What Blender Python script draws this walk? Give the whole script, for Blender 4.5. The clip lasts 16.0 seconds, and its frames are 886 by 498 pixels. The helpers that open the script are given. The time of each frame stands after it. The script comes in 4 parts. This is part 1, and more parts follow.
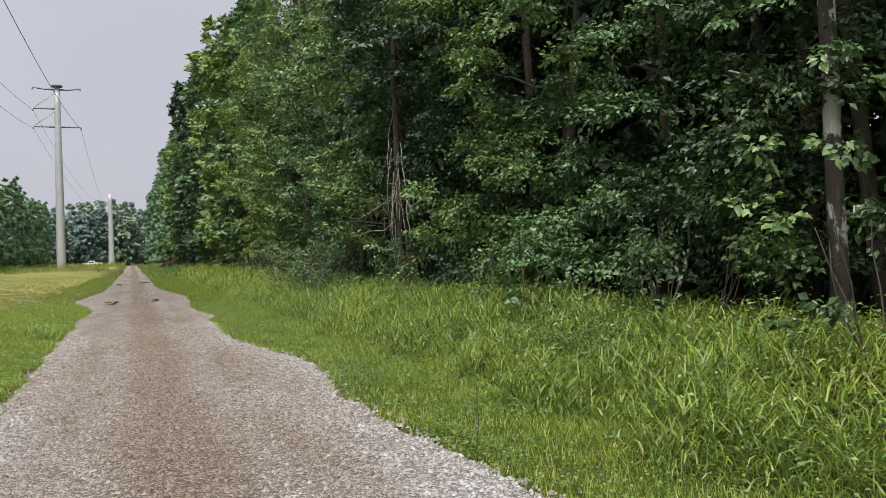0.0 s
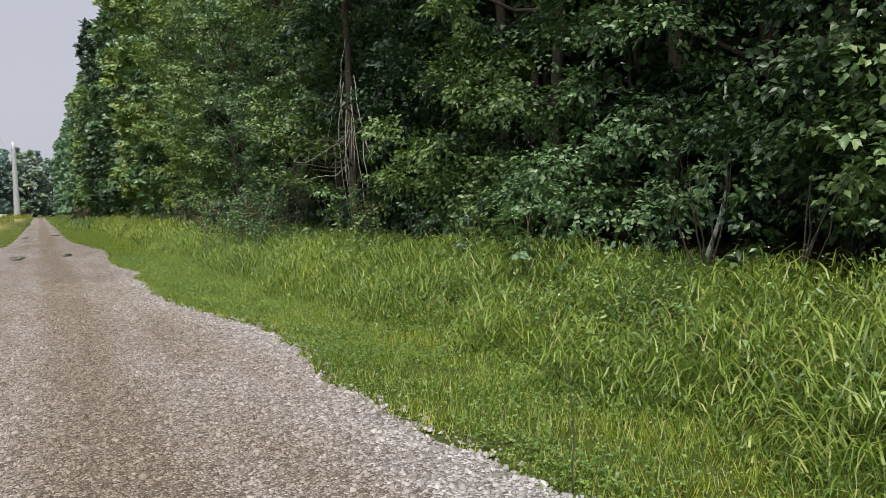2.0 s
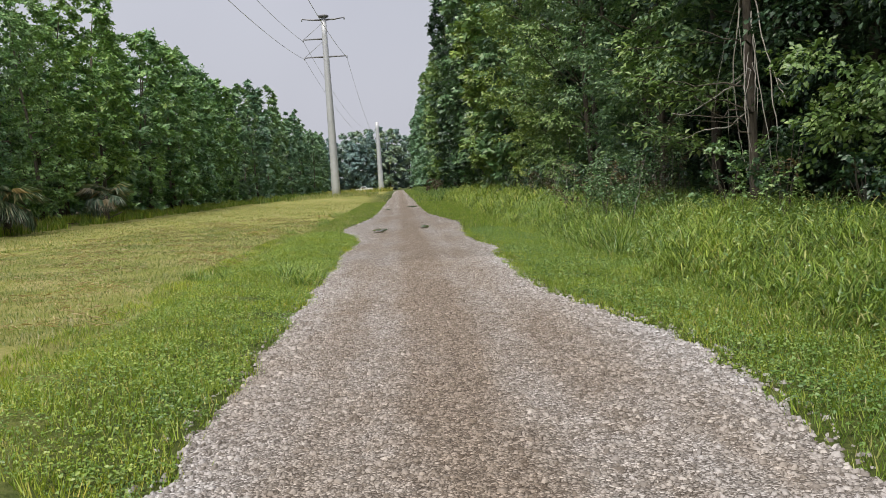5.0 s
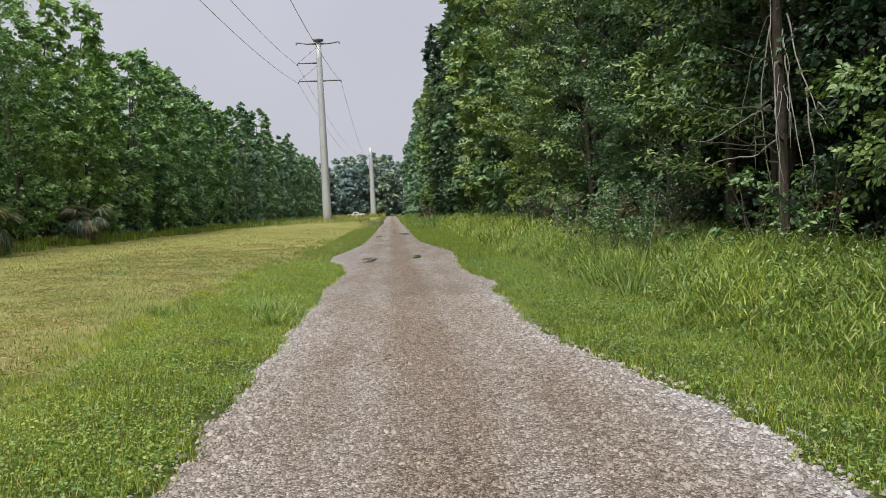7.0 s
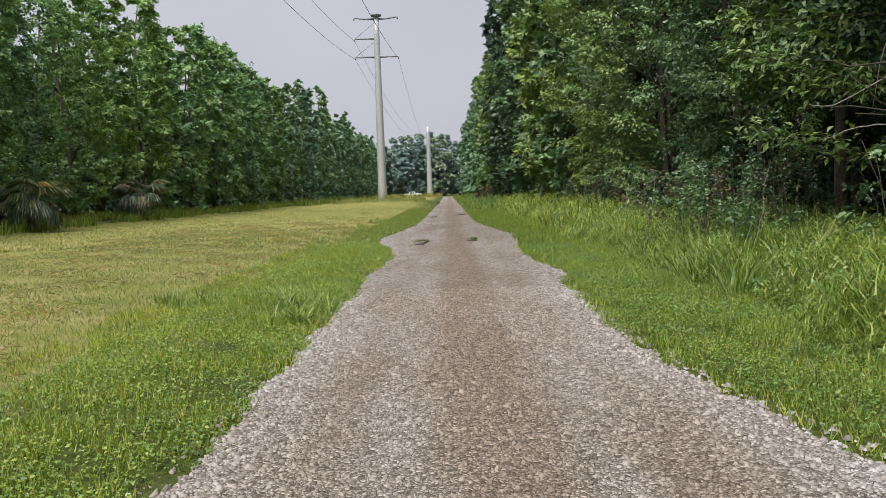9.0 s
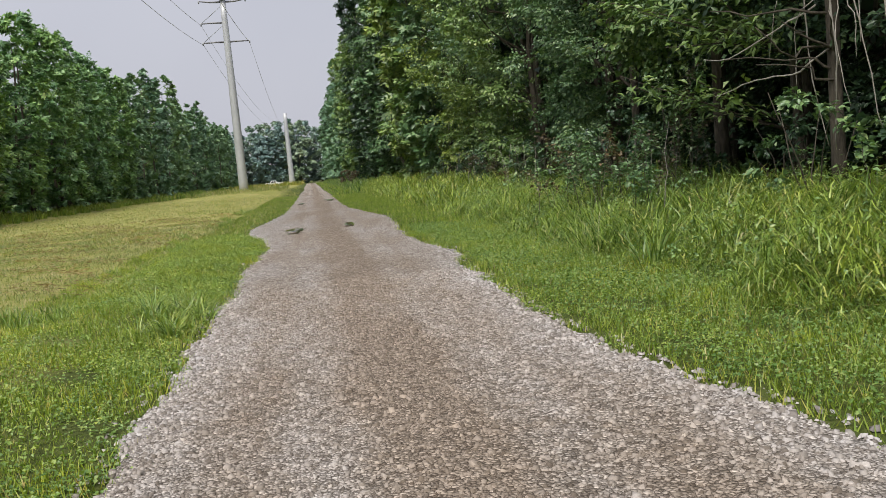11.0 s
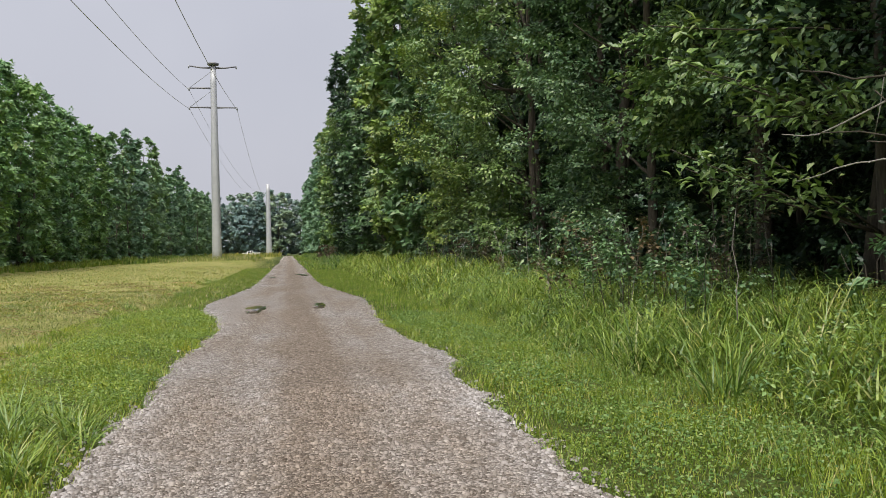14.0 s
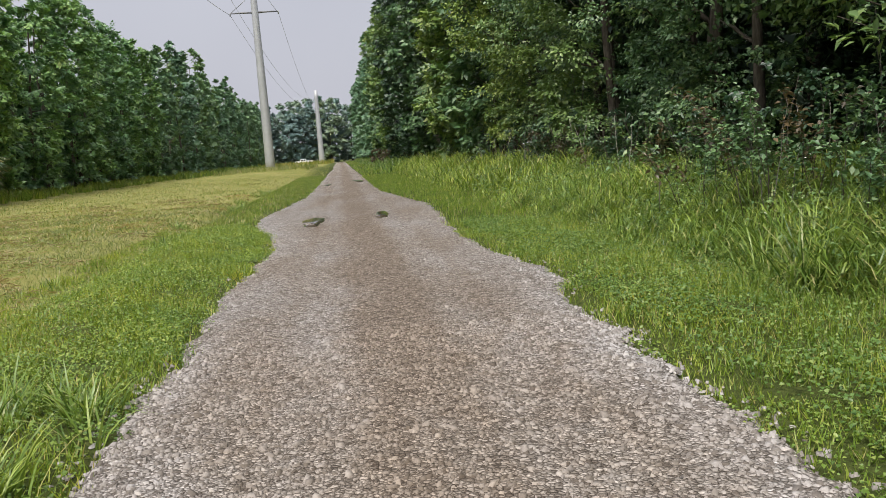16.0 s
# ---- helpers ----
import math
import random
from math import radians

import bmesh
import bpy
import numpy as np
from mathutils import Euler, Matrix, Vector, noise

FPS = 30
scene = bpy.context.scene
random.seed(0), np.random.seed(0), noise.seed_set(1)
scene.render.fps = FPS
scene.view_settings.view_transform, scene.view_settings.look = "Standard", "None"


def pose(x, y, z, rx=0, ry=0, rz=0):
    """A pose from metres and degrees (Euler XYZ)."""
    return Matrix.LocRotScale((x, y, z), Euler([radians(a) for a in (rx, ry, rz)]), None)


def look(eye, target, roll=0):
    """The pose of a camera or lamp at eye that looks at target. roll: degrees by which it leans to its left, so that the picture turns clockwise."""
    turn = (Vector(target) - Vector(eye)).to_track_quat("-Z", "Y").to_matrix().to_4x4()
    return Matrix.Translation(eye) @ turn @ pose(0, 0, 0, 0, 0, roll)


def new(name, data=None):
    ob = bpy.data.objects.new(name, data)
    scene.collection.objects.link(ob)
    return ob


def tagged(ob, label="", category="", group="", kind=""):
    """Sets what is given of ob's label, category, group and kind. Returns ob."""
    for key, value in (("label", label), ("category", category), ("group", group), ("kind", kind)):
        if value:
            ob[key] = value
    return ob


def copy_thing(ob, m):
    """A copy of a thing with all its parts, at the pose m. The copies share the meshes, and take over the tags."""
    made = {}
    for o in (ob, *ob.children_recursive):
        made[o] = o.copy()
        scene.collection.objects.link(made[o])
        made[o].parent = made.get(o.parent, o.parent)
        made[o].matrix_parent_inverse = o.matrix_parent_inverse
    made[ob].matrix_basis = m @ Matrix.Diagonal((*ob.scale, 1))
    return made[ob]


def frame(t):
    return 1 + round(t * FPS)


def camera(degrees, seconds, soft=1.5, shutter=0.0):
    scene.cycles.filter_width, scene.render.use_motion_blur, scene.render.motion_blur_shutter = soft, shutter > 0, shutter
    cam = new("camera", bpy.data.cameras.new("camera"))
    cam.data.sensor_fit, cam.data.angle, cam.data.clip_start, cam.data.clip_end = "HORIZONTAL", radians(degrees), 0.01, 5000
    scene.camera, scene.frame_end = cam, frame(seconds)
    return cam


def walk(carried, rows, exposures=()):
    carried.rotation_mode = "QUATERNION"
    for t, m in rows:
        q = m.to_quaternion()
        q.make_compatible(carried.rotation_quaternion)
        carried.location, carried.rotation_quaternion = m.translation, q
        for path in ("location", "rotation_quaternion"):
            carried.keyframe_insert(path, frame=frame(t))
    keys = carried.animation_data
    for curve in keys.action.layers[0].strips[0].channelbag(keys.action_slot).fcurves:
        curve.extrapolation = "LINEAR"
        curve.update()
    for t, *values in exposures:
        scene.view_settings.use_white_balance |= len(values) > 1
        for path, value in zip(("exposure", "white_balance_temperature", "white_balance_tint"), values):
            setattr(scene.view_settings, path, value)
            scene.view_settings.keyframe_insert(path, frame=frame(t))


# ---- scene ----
cam = camera(57.0, 16.0, soft=0.5)
PATH = [
    (0, (0.02, -6.311, 1.708), (0.734, -4.442, 1.715), -1.6),
    (0.5, (-0.004, -5.721, 1.677), (0.747, -3.868, 1.617), -1.7),
    (1, (0.012, -5.119, 1.644), (0.833, -3.299, 1.526), -1.8),
    (1.5, (-0.036, -4.495, 1.669), (0.749, -2.657, 1.578), -1.8),
    (2, (0.004, -3.891, 1.653), (0.887, -2.1, 1.536), -1.6),
    (2.5, (-0.047, -3.253, 1.652), (0.716, -1.405, 1.577), -1.3),
    (3, (-0.063, -2.647, 1.643), (0.595, -0.759, 1.602), -1.2),
    (3.5, (-0.031, -2.072, 1.641), (0.325, -0.104, 1.602), -1.1),
    (4, (-0.02, -1.484, 1.629), (0.232, 0.493, 1.46), -1.5),
    (4.2, (-0.007, -1.291, 1.625), (0.169, 0.694, 1.457), -1.2),
    (6.3, (0.07, 0.248, 1.634), (0.202, 2.24, 1.518), -6.1),
    (6.5, (0.082, 0.435, 1.646), (0.258, 2.425, 1.546), -6.3),
    (7, (0.066, 0.957, 1.664), (0.188, 2.951, 1.566), -2.6),
    (7.5, (0.096, 1.529, 1.625), (0.229, 3.522, 1.527), -1.4),
    (8, (0.087, 2.167, 1.592), (0.008, 4.161, 1.46), -3.7),
    (8.5, (0.129, 2.776, 1.566), (0.069, 4.769, 1.41), -5.6),
    (9, (0.133, 3.321, 1.592), (0.116, 5.316, 1.452), -1.9),
    (9.2, (0.113, 3.503, 1.606), (0.246, 5.494, 1.473), -1.1),
    (11.3, (-0.197, 4.797, 1.518), (0.113, 6.762, 1.315), -5.0),
    (11.5, (-0.207, 4.959, 1.527), (0.13, 6.926, 1.391), -3.2),
    (12, (-0.09, 5.408, 1.502), (0.476, 7.325, 1.429), -2.0),
    (12.5, (-0.031, 5.933, 1.511), (0.55, 7.845, 1.437), -1.5),
    (13, (0.022, 6.432, 1.512), (0.602, 8.346, 1.526), -1.4),
    (13.5, (0.05, 7.02, 1.521), (0.542, 8.959, 1.519), -1.2),
    (14, (0.086, 7.533, 1.503), (0.459, 9.498, 1.501), -1.2),
    (14.5, (0.103, 8.065, 1.534), (0.364, 10.047, 1.464), -0.9),
    (15, (0.088, 8.599, 1.515), (0.294, 10.585, 1.393), -0.7),
    (15.5, (0.067, 9.163, 1.496), (0.278, 11.139, 1.27), -3.9),
    (16, (-0.004, 9.68, 1.487), (0.225, 11.653, 1.246), -4.4),
]
walk(cam, [(t, look(eye, target, roll)) for t, eye, target, roll in PATH])

# ---- world, sun, exposure ----
SUN_ELEV, SUN_TURN = 63.0, 206.0   # degrees; the veiled sun stands high behind the walker, over the open strip
world = bpy.data.worlds.new("overcast_sky")
scene.world = world
world.use_nodes = True
wn, wl = world.node_tree.nodes, world.node_tree.links
wn.clear()
w_out, w_bg, w_sky, w_mix, w_gain = (wn.new(k) for k in ("ShaderNodeOutputWorld", "ShaderNodeBackground", "ShaderNodeTexSky", "ShaderNodeMix", "ShaderNodeMix"))
w_sky.sky_type, w_sky.sun_disc = "NISHITA", False
w_sky.sun_elevation, w_sky.sun_rotation = radians(SUN_ELEV), radians(SUN_TURN)
w_sky.air_density, w_sky.dust_density = 1.5, 6.0
w_gain.data_type, w_gain.blend_type = "RGBA", "MULTIPLY"
w_gain.inputs[0].default_value = 1.0
w_gain.inputs[7].default_value = (0.09, 0.09, 0.09, 1)
wl.new(w_sky.outputs[0], w_gain.inputs[6])
w_mix.data_type = "RGBA"
w_mix.inputs[0].default_value = 0.86          # closed cloud cover over the blue
wl.new(w_gain.outputs[2], w_mix.inputs[6])
w_at, w_noise, w_ramp = (wn.new(k) for k in ("ShaderNodeTexCoord", "ShaderNodeTexNoise", "ShaderNodeValToRGB"))
w_noise.inputs["Scale"].default_value, w_noise.inputs["Detail"].default_value = 2.2, 4.0
wl.new(w_at.outputs["Generated"], w_noise.inputs["Vector"])
w_ramp.color_ramp.elements[0].position, w_ramp.color_ramp.elements[0].color = 0.35, (0.60, 0.61, 0.695, 1)
w_ramp.color_ramp.elements[1].position, w_ramp.color_ramp.elements[1].color = 0.7, (0.675, 0.685, 0.765, 1)
wl.new(w_noise.outputs[0], w_ramp.inputs[0])
wl.new(w_ramp.outputs[0], w_mix.inputs[7])
wl.new(w_mix.outputs[2], w_bg.inputs[0])
w_bg.inputs[1].default_value = 1.0
wl.new(w_bg.outputs[0], w_out.inputs[0])
sun = new("sun", bpy.data.lights.new("sun", "SUN"))
sun.data.energy, sun.data.angle, sun.data.color = 4.7, radians(36), (1.0, 0.965, 0.9)
_e, _a = radians(SUN_ELEV), radians(SUN_TURN)
sun.matrix_world = look((math.sin(_a) * math.cos(_e) * 60, math.cos(_a) * math.cos(_e) * 60, math.sin(_e) * 60), (0, 0, 0))


# ---- materials ----
def shader(name):
    m = bpy.data.materials.new(name)
    m.use_nodes = True
    nt = m.node_tree
    return m, nt, nt.nodes["Principled BSDF"]


def node(nt, kind, **values):
    n = nt.nodes.new(kind)
    for k, v in values.items():
        n.inputs[k.replace("_", " ")].default_value = v
    return n


def ramp(nt, source, stops):
    r = nt.nodes.new("ShaderNodeValToRGB")
    els = r.color_ramp.elements
    while len(els) < len(stops):
        els.new(0.5)
    for el, (p, c) in zip(els, stops):
        el.position, el.color = p, (*c, 1) if len(c) == 3 else c
    nt.links.new(source, r.inputs[0])
    return r.outputs[0]


def blend(nt, fac, a, b, kind="MIX"):
    m = nt.nodes.new("ShaderNodeMix")
    m.data_type, m.blend_type = "RGBA", kind
    for socket, v in ((m.inputs[0], fac), (m.inputs[6], a), (m.inputs[7], b)):
        if isinstance(v, (int, float)):
            socket.default_value = v
        elif isinstance(v, tuple):
            socket.default_value = (*v, 1)
        else:
            nt.links.new(v, socket)
    return m.outputs[2]


def calc(nt, op, a, b=0.0, c=0.0):
    m = nt.nodes.new("ShaderNodeMath")
    m.operation = op
    for i, v in enumerate((a, b, c)):
        if isinstance(v, (int, float)):
            m.inputs[i].default_value = v
        else:
            nt.links.new(v, m.inputs[i])
    return m.outputs[0]


def place(nt):
    return nt.nodes.new("ShaderNodeNewGeometry").outputs["Position"]


def grain(nt, scale, detail=4.0, rough=0.6, at=None, stretch=None):
    n = node(nt, "ShaderNodeTexNoise", Scale=scale, Detail=detail, Roughness=rough)
    v = at or place(nt)
    if stretch:
        mp = nt.nodes.new("ShaderNodeMapping")
        mp.inputs["Scale"].default_value = stretch
        nt.links.new(v, mp.inputs[0])
        v = mp.outputs[0]
    nt.links.new(v, n.inputs["Vector"])
    return n.outputs[0]


def leafy(name, stops, patch=0.35, sheer=0.13, rough=0.38, size=0.25):
    """Leaf or blade: each one its own tint, wide patches of darker and yellower growth, light passing through."""
    m, nt, p = shader(name)
    rnd = nt.nodes.new("ShaderNodeNewGeometry").outputs["Random Per Island"]
    tint = ramp(nt, rnd, [(at, (r, g, b * 1.16)) for at, (r, g, b) in stops])
    wide = grain(nt, size, 3.0)
    spread = ramp(nt, wide, [(0.3, (0.62, 0.72, 0.7)), (0.55, (1, 1, 1)), (0.75, (1.25, 1.12, 0.75))])
    col = blend(nt, patch * 2, tint, blend(nt, 1.0, tint, spread, "MULTIPLY"))
    own = nt.nodes.new("ShaderNodeObjectInfo").outputs["Random"]
    col = blend(nt, 1.0, col, ramp(nt, own, [(0.0, (0.8, 0.86, 0.9)), (0.5, (1, 1, 1)), (1.0, (1.22, 1.12, 0.8))]), "MULTIPLY")
    nt.links.new(col, p.inputs["Base Color"])
    p.inputs["Roughness"].default_value = rough
    p.inputs["Specular IOR Level"].default_value = 0.48
    tr = nt.nodes.new("ShaderNodeBsdfTranslucent")
    nt.links.new(blend(nt, 1.0, col, (1.2, 1.25, 0.62), "MULTIPLY"), tr.inputs[0])
    mx = nt.nodes.new("ShaderNodeMixShader")
    mx.inputs[0].default_value = sheer
    nt.links.new(p.outputs[0], mx.inputs[1])
    nt.links.new(tr.outputs[0], mx.inputs[2])
    nt.links.new(mx.outputs[0], nt.nodes["Material Output"].inputs[0])
    return m


# dark green leaf, lowered further to carry the shade inside the wood
LEAF_DARK_SHADE = leafy("leaf_dark_shade", [(0.0, (0.021, 0.046, 0.022)), (0.5, (0.038, 0.083, 0.034)), (0.85, (0.07, 0.132, 0.05)), (1.0, (0.125, 0.19, 0.09))])
LEAF_MID = leafy("leaf_mid", [(0.0, (0.072, 0.138, 0.058)), (0.5, (0.142, 0.25, 0.09)), (0.85, (0.225, 0.345, 0.12)), (1.0, (0.35, 0.43, 0.21))])
# mid leaf brightened for the field-side wood: missing light put into its colour
LEAF_WEST_LIT = leafy("leaf_mid_brightened", [(0.0, (0.095, 0.188, 0.077)), (0.5, (0.176, 0.325, 0.112)), (0.85, (0.27, 0.45, 0.15)), (1.0, (0.382, 0.51, 0.236))])
LEAF_LIGHT = leafy("leaf_light", [(0.0, (0.085, 0.152, 0.04)), (0.5, (0.165, 0.265, 0.066)), (0.9, (0.265, 0.37, 0.098)), (1.0, (0.38, 0.44, 0.2))])
# distance haze put into the leaf colour of the far trees
LEAF_FAR_HAZE = leafy("leaf_far_haze", [(0.0, (0.092, 0.175, 0.085)), (0.6, (0.16, 0.28, 0.135)), (1.0, (0.245, 0.375, 0.185))])
# stronger bluish haze, painted into the leaves that close the far end
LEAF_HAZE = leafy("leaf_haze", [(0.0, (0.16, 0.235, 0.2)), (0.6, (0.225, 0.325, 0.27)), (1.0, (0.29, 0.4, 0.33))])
PALM_LEAF = leafy("palm_leaf", [(0.0, (0.090, 0.150, 0.075)), (0.7, (0.180, 0.255, 0.135)), (1.0, (0.450, 0.420, 0.270))], rough=0.35)
GRASS_TALL = leafy("grass_tall", [(0.0, (0.062, 0.12, 0.024)), (0.5, (0.185, 0.287, 0.05)), (0.88, (0.335, 0.425, 0.09)), (1.0, (0.476, 0.442, 0.202))], sheer=0.27, size=0.5)
GRASS_SHORT = leafy("grass_short", [(0.0, (0.098, 0.165, 0.026)), (0.45, (0.212, 0.322, 0.042)), (0.78, (0.33, 0.42, 0.068)), (0.93, (0.45, 0.46, 0.12)), (1.0, (0.5, 0.41, 0.22))], sheer=0.33, size=0.9, patch=0.5)
GRASS_MOWN = leafy("grass_mown", [(0.0, (0.11, 0.165, 0.03)), (0.45, (0.24, 0.295, 0.06)), (0.75, (0.35, 0.335, 0.115)), (1.0, (0.52, 0.44, 0.26))], patch=0.5, sheer=0.3, size=0.5)
CLOVER = leafy("clover", [(0.0, (0.085, 0.16, 0.038)), (0.6, (0.185, 0.3, 0.065)), (1.0, (0.34, 0.42, 0.12))], sheer=0.3, size=0.8)
STRAW = leafy("straw", [(0.0, (0.28, 0.22, 0.12)), (0.6, (0.42, 0.35, 0.2)), (1.0, (0.55, 0.48, 0.34))], sheer=0.15)
DEAD_LEAF = leafy("dead_leaf", [(0.0, (0.07, 0.058, 0.03)), (0.6, (0.13, 0.1, 0.055)), (1.0, (0.2, 0.145, 0.08))], sheer=0.15)
PETAL = leafy("petal", [(0.0, (0.7, 0.7, 0.66)), (1.0, (0.8, 0.8, 0.76))], patch=0.0, sheer=0.2)


def gravel_colour(nt):
    """Limestone gravel: pale grey loose stone along the edges and in ribbons beside the wheel tracks, tan fines in the middle."""
    pos = place(nt)
    sx = nt.nodes.new("ShaderNodeSeparateXYZ")
    nt.links.new(pos, sx.inputs[0])
    patch = grain(nt, 0.6, 4.0, 0.6, stretch=(1.2, 0.35, 1.0))
    fine = grain(nt, 4.5, 5.0, 0.65)
    off = calc(nt, "ABSOLUTE", calc(nt, "SUBTRACT", sx.outputs[0], 0.35))
    rib = calc(nt, "SUBTRACT", off, 0.62)
    rib = calc(nt, "MULTIPLY", calc(nt, "MULTIPLY", rib, rib), -9.0)
    rib = calc(nt, "MULTIPLY", calc(nt, "MAXIMUM", calc(nt, "ADD", rib, 1.0), 0.0), 0.22)
    edge = calc(nt, "MULTIPLY_ADD", patch, 1.5, calc(nt, "MULTIPLY_ADD", off, 0.34, -0.78))
    edge = calc(nt, "ADD", rib, calc(nt, "MULTIPLY_ADD", fine, 0.55, calc(nt, "SUBTRACT", edge, 0.27)))
    return ramp(nt, edge, [(0.06, (0.282, 0.234, 0.195)), (0.33, (0.335, 0.296, 0.266)), (0.6, (0.385, 0.358, 0.345)), (0.95, (0.45, 0.44, 0.45))])


def gravel_bed():
    m, nt, p = shader("gravel_bed")
    base = gravel_colour(nt)
    cells = node(nt, "ShaderNodeTexVoronoi", Scale=37.0, Randomness=1.0)
    nt.links.new(place(nt), cells.inputs["Vector"])
    rim = node(nt, "ShaderNodeTexVoronoi", Scale=37.0, Randomness=1.0)
    rim.feature = "DISTANCE_TO_EDGE"
    nt.links.new(place(nt), rim.inputs["Vector"])
    sep = nt.nodes.new("ShaderNodeSeparateColor")
    nt.links.new(cells.outputs["Color"], sep.inputs[0])
    tone = ramp(nt, sep.outputs[0], [(0.0, (0.46, 0.43, 0.4)), (0.5, (0.98, 0.98, 0.97)), (1.0, (1.5, 1.5, 1.5))])
    col = blend(nt, 1.0, base, tone, "MULTIPLY")
    small = node(nt, "ShaderNodeTexVoronoi", Scale=85.0, Randomness=1.0)
    nt.links.new(place(nt), small.inputs["Vector"])
    sep2 = nt.nodes.new("ShaderNodeSeparateColor")
    nt.links.new(small.outputs["Color"], sep2.inputs[0])
    col = blend(nt, 1.0, col, ramp(nt, sep2.outputs[0], [(0.0, (0.62, 0.6, 0.58)), (1.0, (1.3, 1.3, 1.3))]), "MULTIPLY")
    # shade between the stones, painted as dark rims round each cell
    gap_shade = ramp(nt, rim.outputs["Distance"], [(0.0, (0.2, 0.17, 0.14)), (0.14, (1, 1, 1))])
    col = blend(nt, 0.8, col, blend(nt, 1.0, col, gap_shade, "MULTIPLY"))
    nt.links.new(col, p.inputs["Base Color"])
    p.inputs["Roughness"].default_value = 0.92
    p.inputs["Specular IOR Level"].default_value = 0.25
    b = node(nt, "ShaderNodeBump", Strength=1.0, Distance=0.035)
    h = calc(nt, "ADD", calc(nt, "MINIMUM", rim.outputs["Distance"], 0.3), calc(nt, "MULTIPLY", grain(nt, 90.0, 3.0), 0.25))
    h = calc(nt, "ADD", h, calc(nt, "MULTIPLY", sep.outputs[1], 0.35))
    nt.links.new(h, b.inputs["Height"])
    nt.links.new(b.outputs[0], p.inputs["Normal"])
    return m


def gravel_stone():
    m, nt, p = shader("gravel_stone")
    rnd = nt.nodes.new("ShaderNodeNewGeometry").outputs["Random Per Island"]
    tone = ramp(nt, rnd, [(0.0, (0.4, 0.37, 0.34)), (0.3, (0.7, 0.68, 0.65)), (0.6, (0.92, 0.91, 0.9)), (0.88, (1.1, 1.1, 1.11)), (1.0, (1.36, 1.35, 1.33))])
    col = blend(nt, 1.0, gravel_colour(nt), tone, "MULTIPLY")
    nt.links.new(blend(nt, 0.5, col, blend(nt, 1.0, col, ramp(nt, grain(nt, 120.0), [(0.3, (0.7, 0.7, 0.7)), (0.7, (1.15, 1.15, 1.15))]), "MULTIPLY")), p.inputs["Base Color"])
    p.inputs["Roughness"].default_value = 0.9
    p.inputs["Specular IOR Level"].default_value = 0.25
    return m


def soil():
    """Ground sheet: green verge, mown straw-yellow field, leaf litter under the trees, by its place across the strip."""
    m, nt, p = shader("ground_cover")
    sx = nt.nodes.new("ShaderNodeSeparateXYZ")
    nt.links.new(place(nt), sx.inputs[0])
    wob = calc(nt, "MULTIPLY_ADD", grain(nt, 0.35, 4.0), 3.0, -1.5)
    x = calc(nt, "ADD", sx.outputs[0], wob)
    fine = grain(nt, 14.0, 6.0, 0.7)
    mid = grain(nt, 0.8, 5.0, 0.65, stretch=(0.6, 1.0, 1.0))
    verge = ramp(nt, fine, [(0.25, (0.03, 0.036, 0.012)), (0.5, (0.065, 0.085, 0.02)), (0.75, (0.13, 0.14, 0.045))])
    mown = ramp(nt, calc(nt, "MULTIPLY_ADD", fine, 0.5, calc(nt, "MULTIPLY", mid, 0.55)),
                [(0.32, (0.085, 0.11, 0.022)), (0.46, (0.18, 0.2, 0.045)), (0.58, (0.29, 0.265, 0.1)), (0.74, (0.43, 0.35, 0.2))])
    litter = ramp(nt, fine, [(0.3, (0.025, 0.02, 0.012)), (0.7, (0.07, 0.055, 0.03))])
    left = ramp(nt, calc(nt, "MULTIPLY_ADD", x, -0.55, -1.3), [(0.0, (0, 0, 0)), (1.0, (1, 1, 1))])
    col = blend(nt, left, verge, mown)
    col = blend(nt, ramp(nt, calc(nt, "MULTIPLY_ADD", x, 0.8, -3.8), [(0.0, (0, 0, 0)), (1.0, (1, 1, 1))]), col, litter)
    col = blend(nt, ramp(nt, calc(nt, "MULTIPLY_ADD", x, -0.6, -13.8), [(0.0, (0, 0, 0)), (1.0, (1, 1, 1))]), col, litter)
    nt.links.new(col, p.inputs["Base Color"])
    p.inputs["Roughness"].default_value = 0.95
    p.inputs["Specular IOR Level"].default_value = 0.15
    b = node(nt, "ShaderNodeBump", Strength=0.9, Distance=0.05)
    nt.links.new(fine, b.inputs["Height"])
    nt.links.new(b.outputs[0], p.inputs["Normal"])
    return m


def bark(name, dark, light, lichen=0.0):
    m, nt, p = shader(name)
    at = nt.nodes.new("ShaderNodeTexCoord").outputs["Object"]
    ridges = grain(nt, 9.0, 6.0, 0.7, at=at, stretch=(2.2, 2.2, 0.4))
    col = ramp(nt, ridges, [(0.3, dark), (0.7, light)])
    if lichen:
        spots = ramp(nt, grain(nt, 2.6, 5.0, 0.6, at=at, stretch=(1, 1, 0.6)), [(0.51, (0, 0, 0)), (0.55, (1, 1, 1))])
        col = blend(nt, blend(nt, lichen, (0.0, 0.0, 0.0), spots), col, (0.58, 0.59, 0.54))
    nt.links.new(col, p.inputs["Base Color"])
    p.inputs["Roughness"].default_value = 0.93
    b = node(nt, "ShaderNodeBump", Strength=0.8, Distance=0.03)
    nt.links.new(ridges, b.inputs["Height"])
    nt.links.new(b.outputs[0], p.inputs["Normal"])
    return m


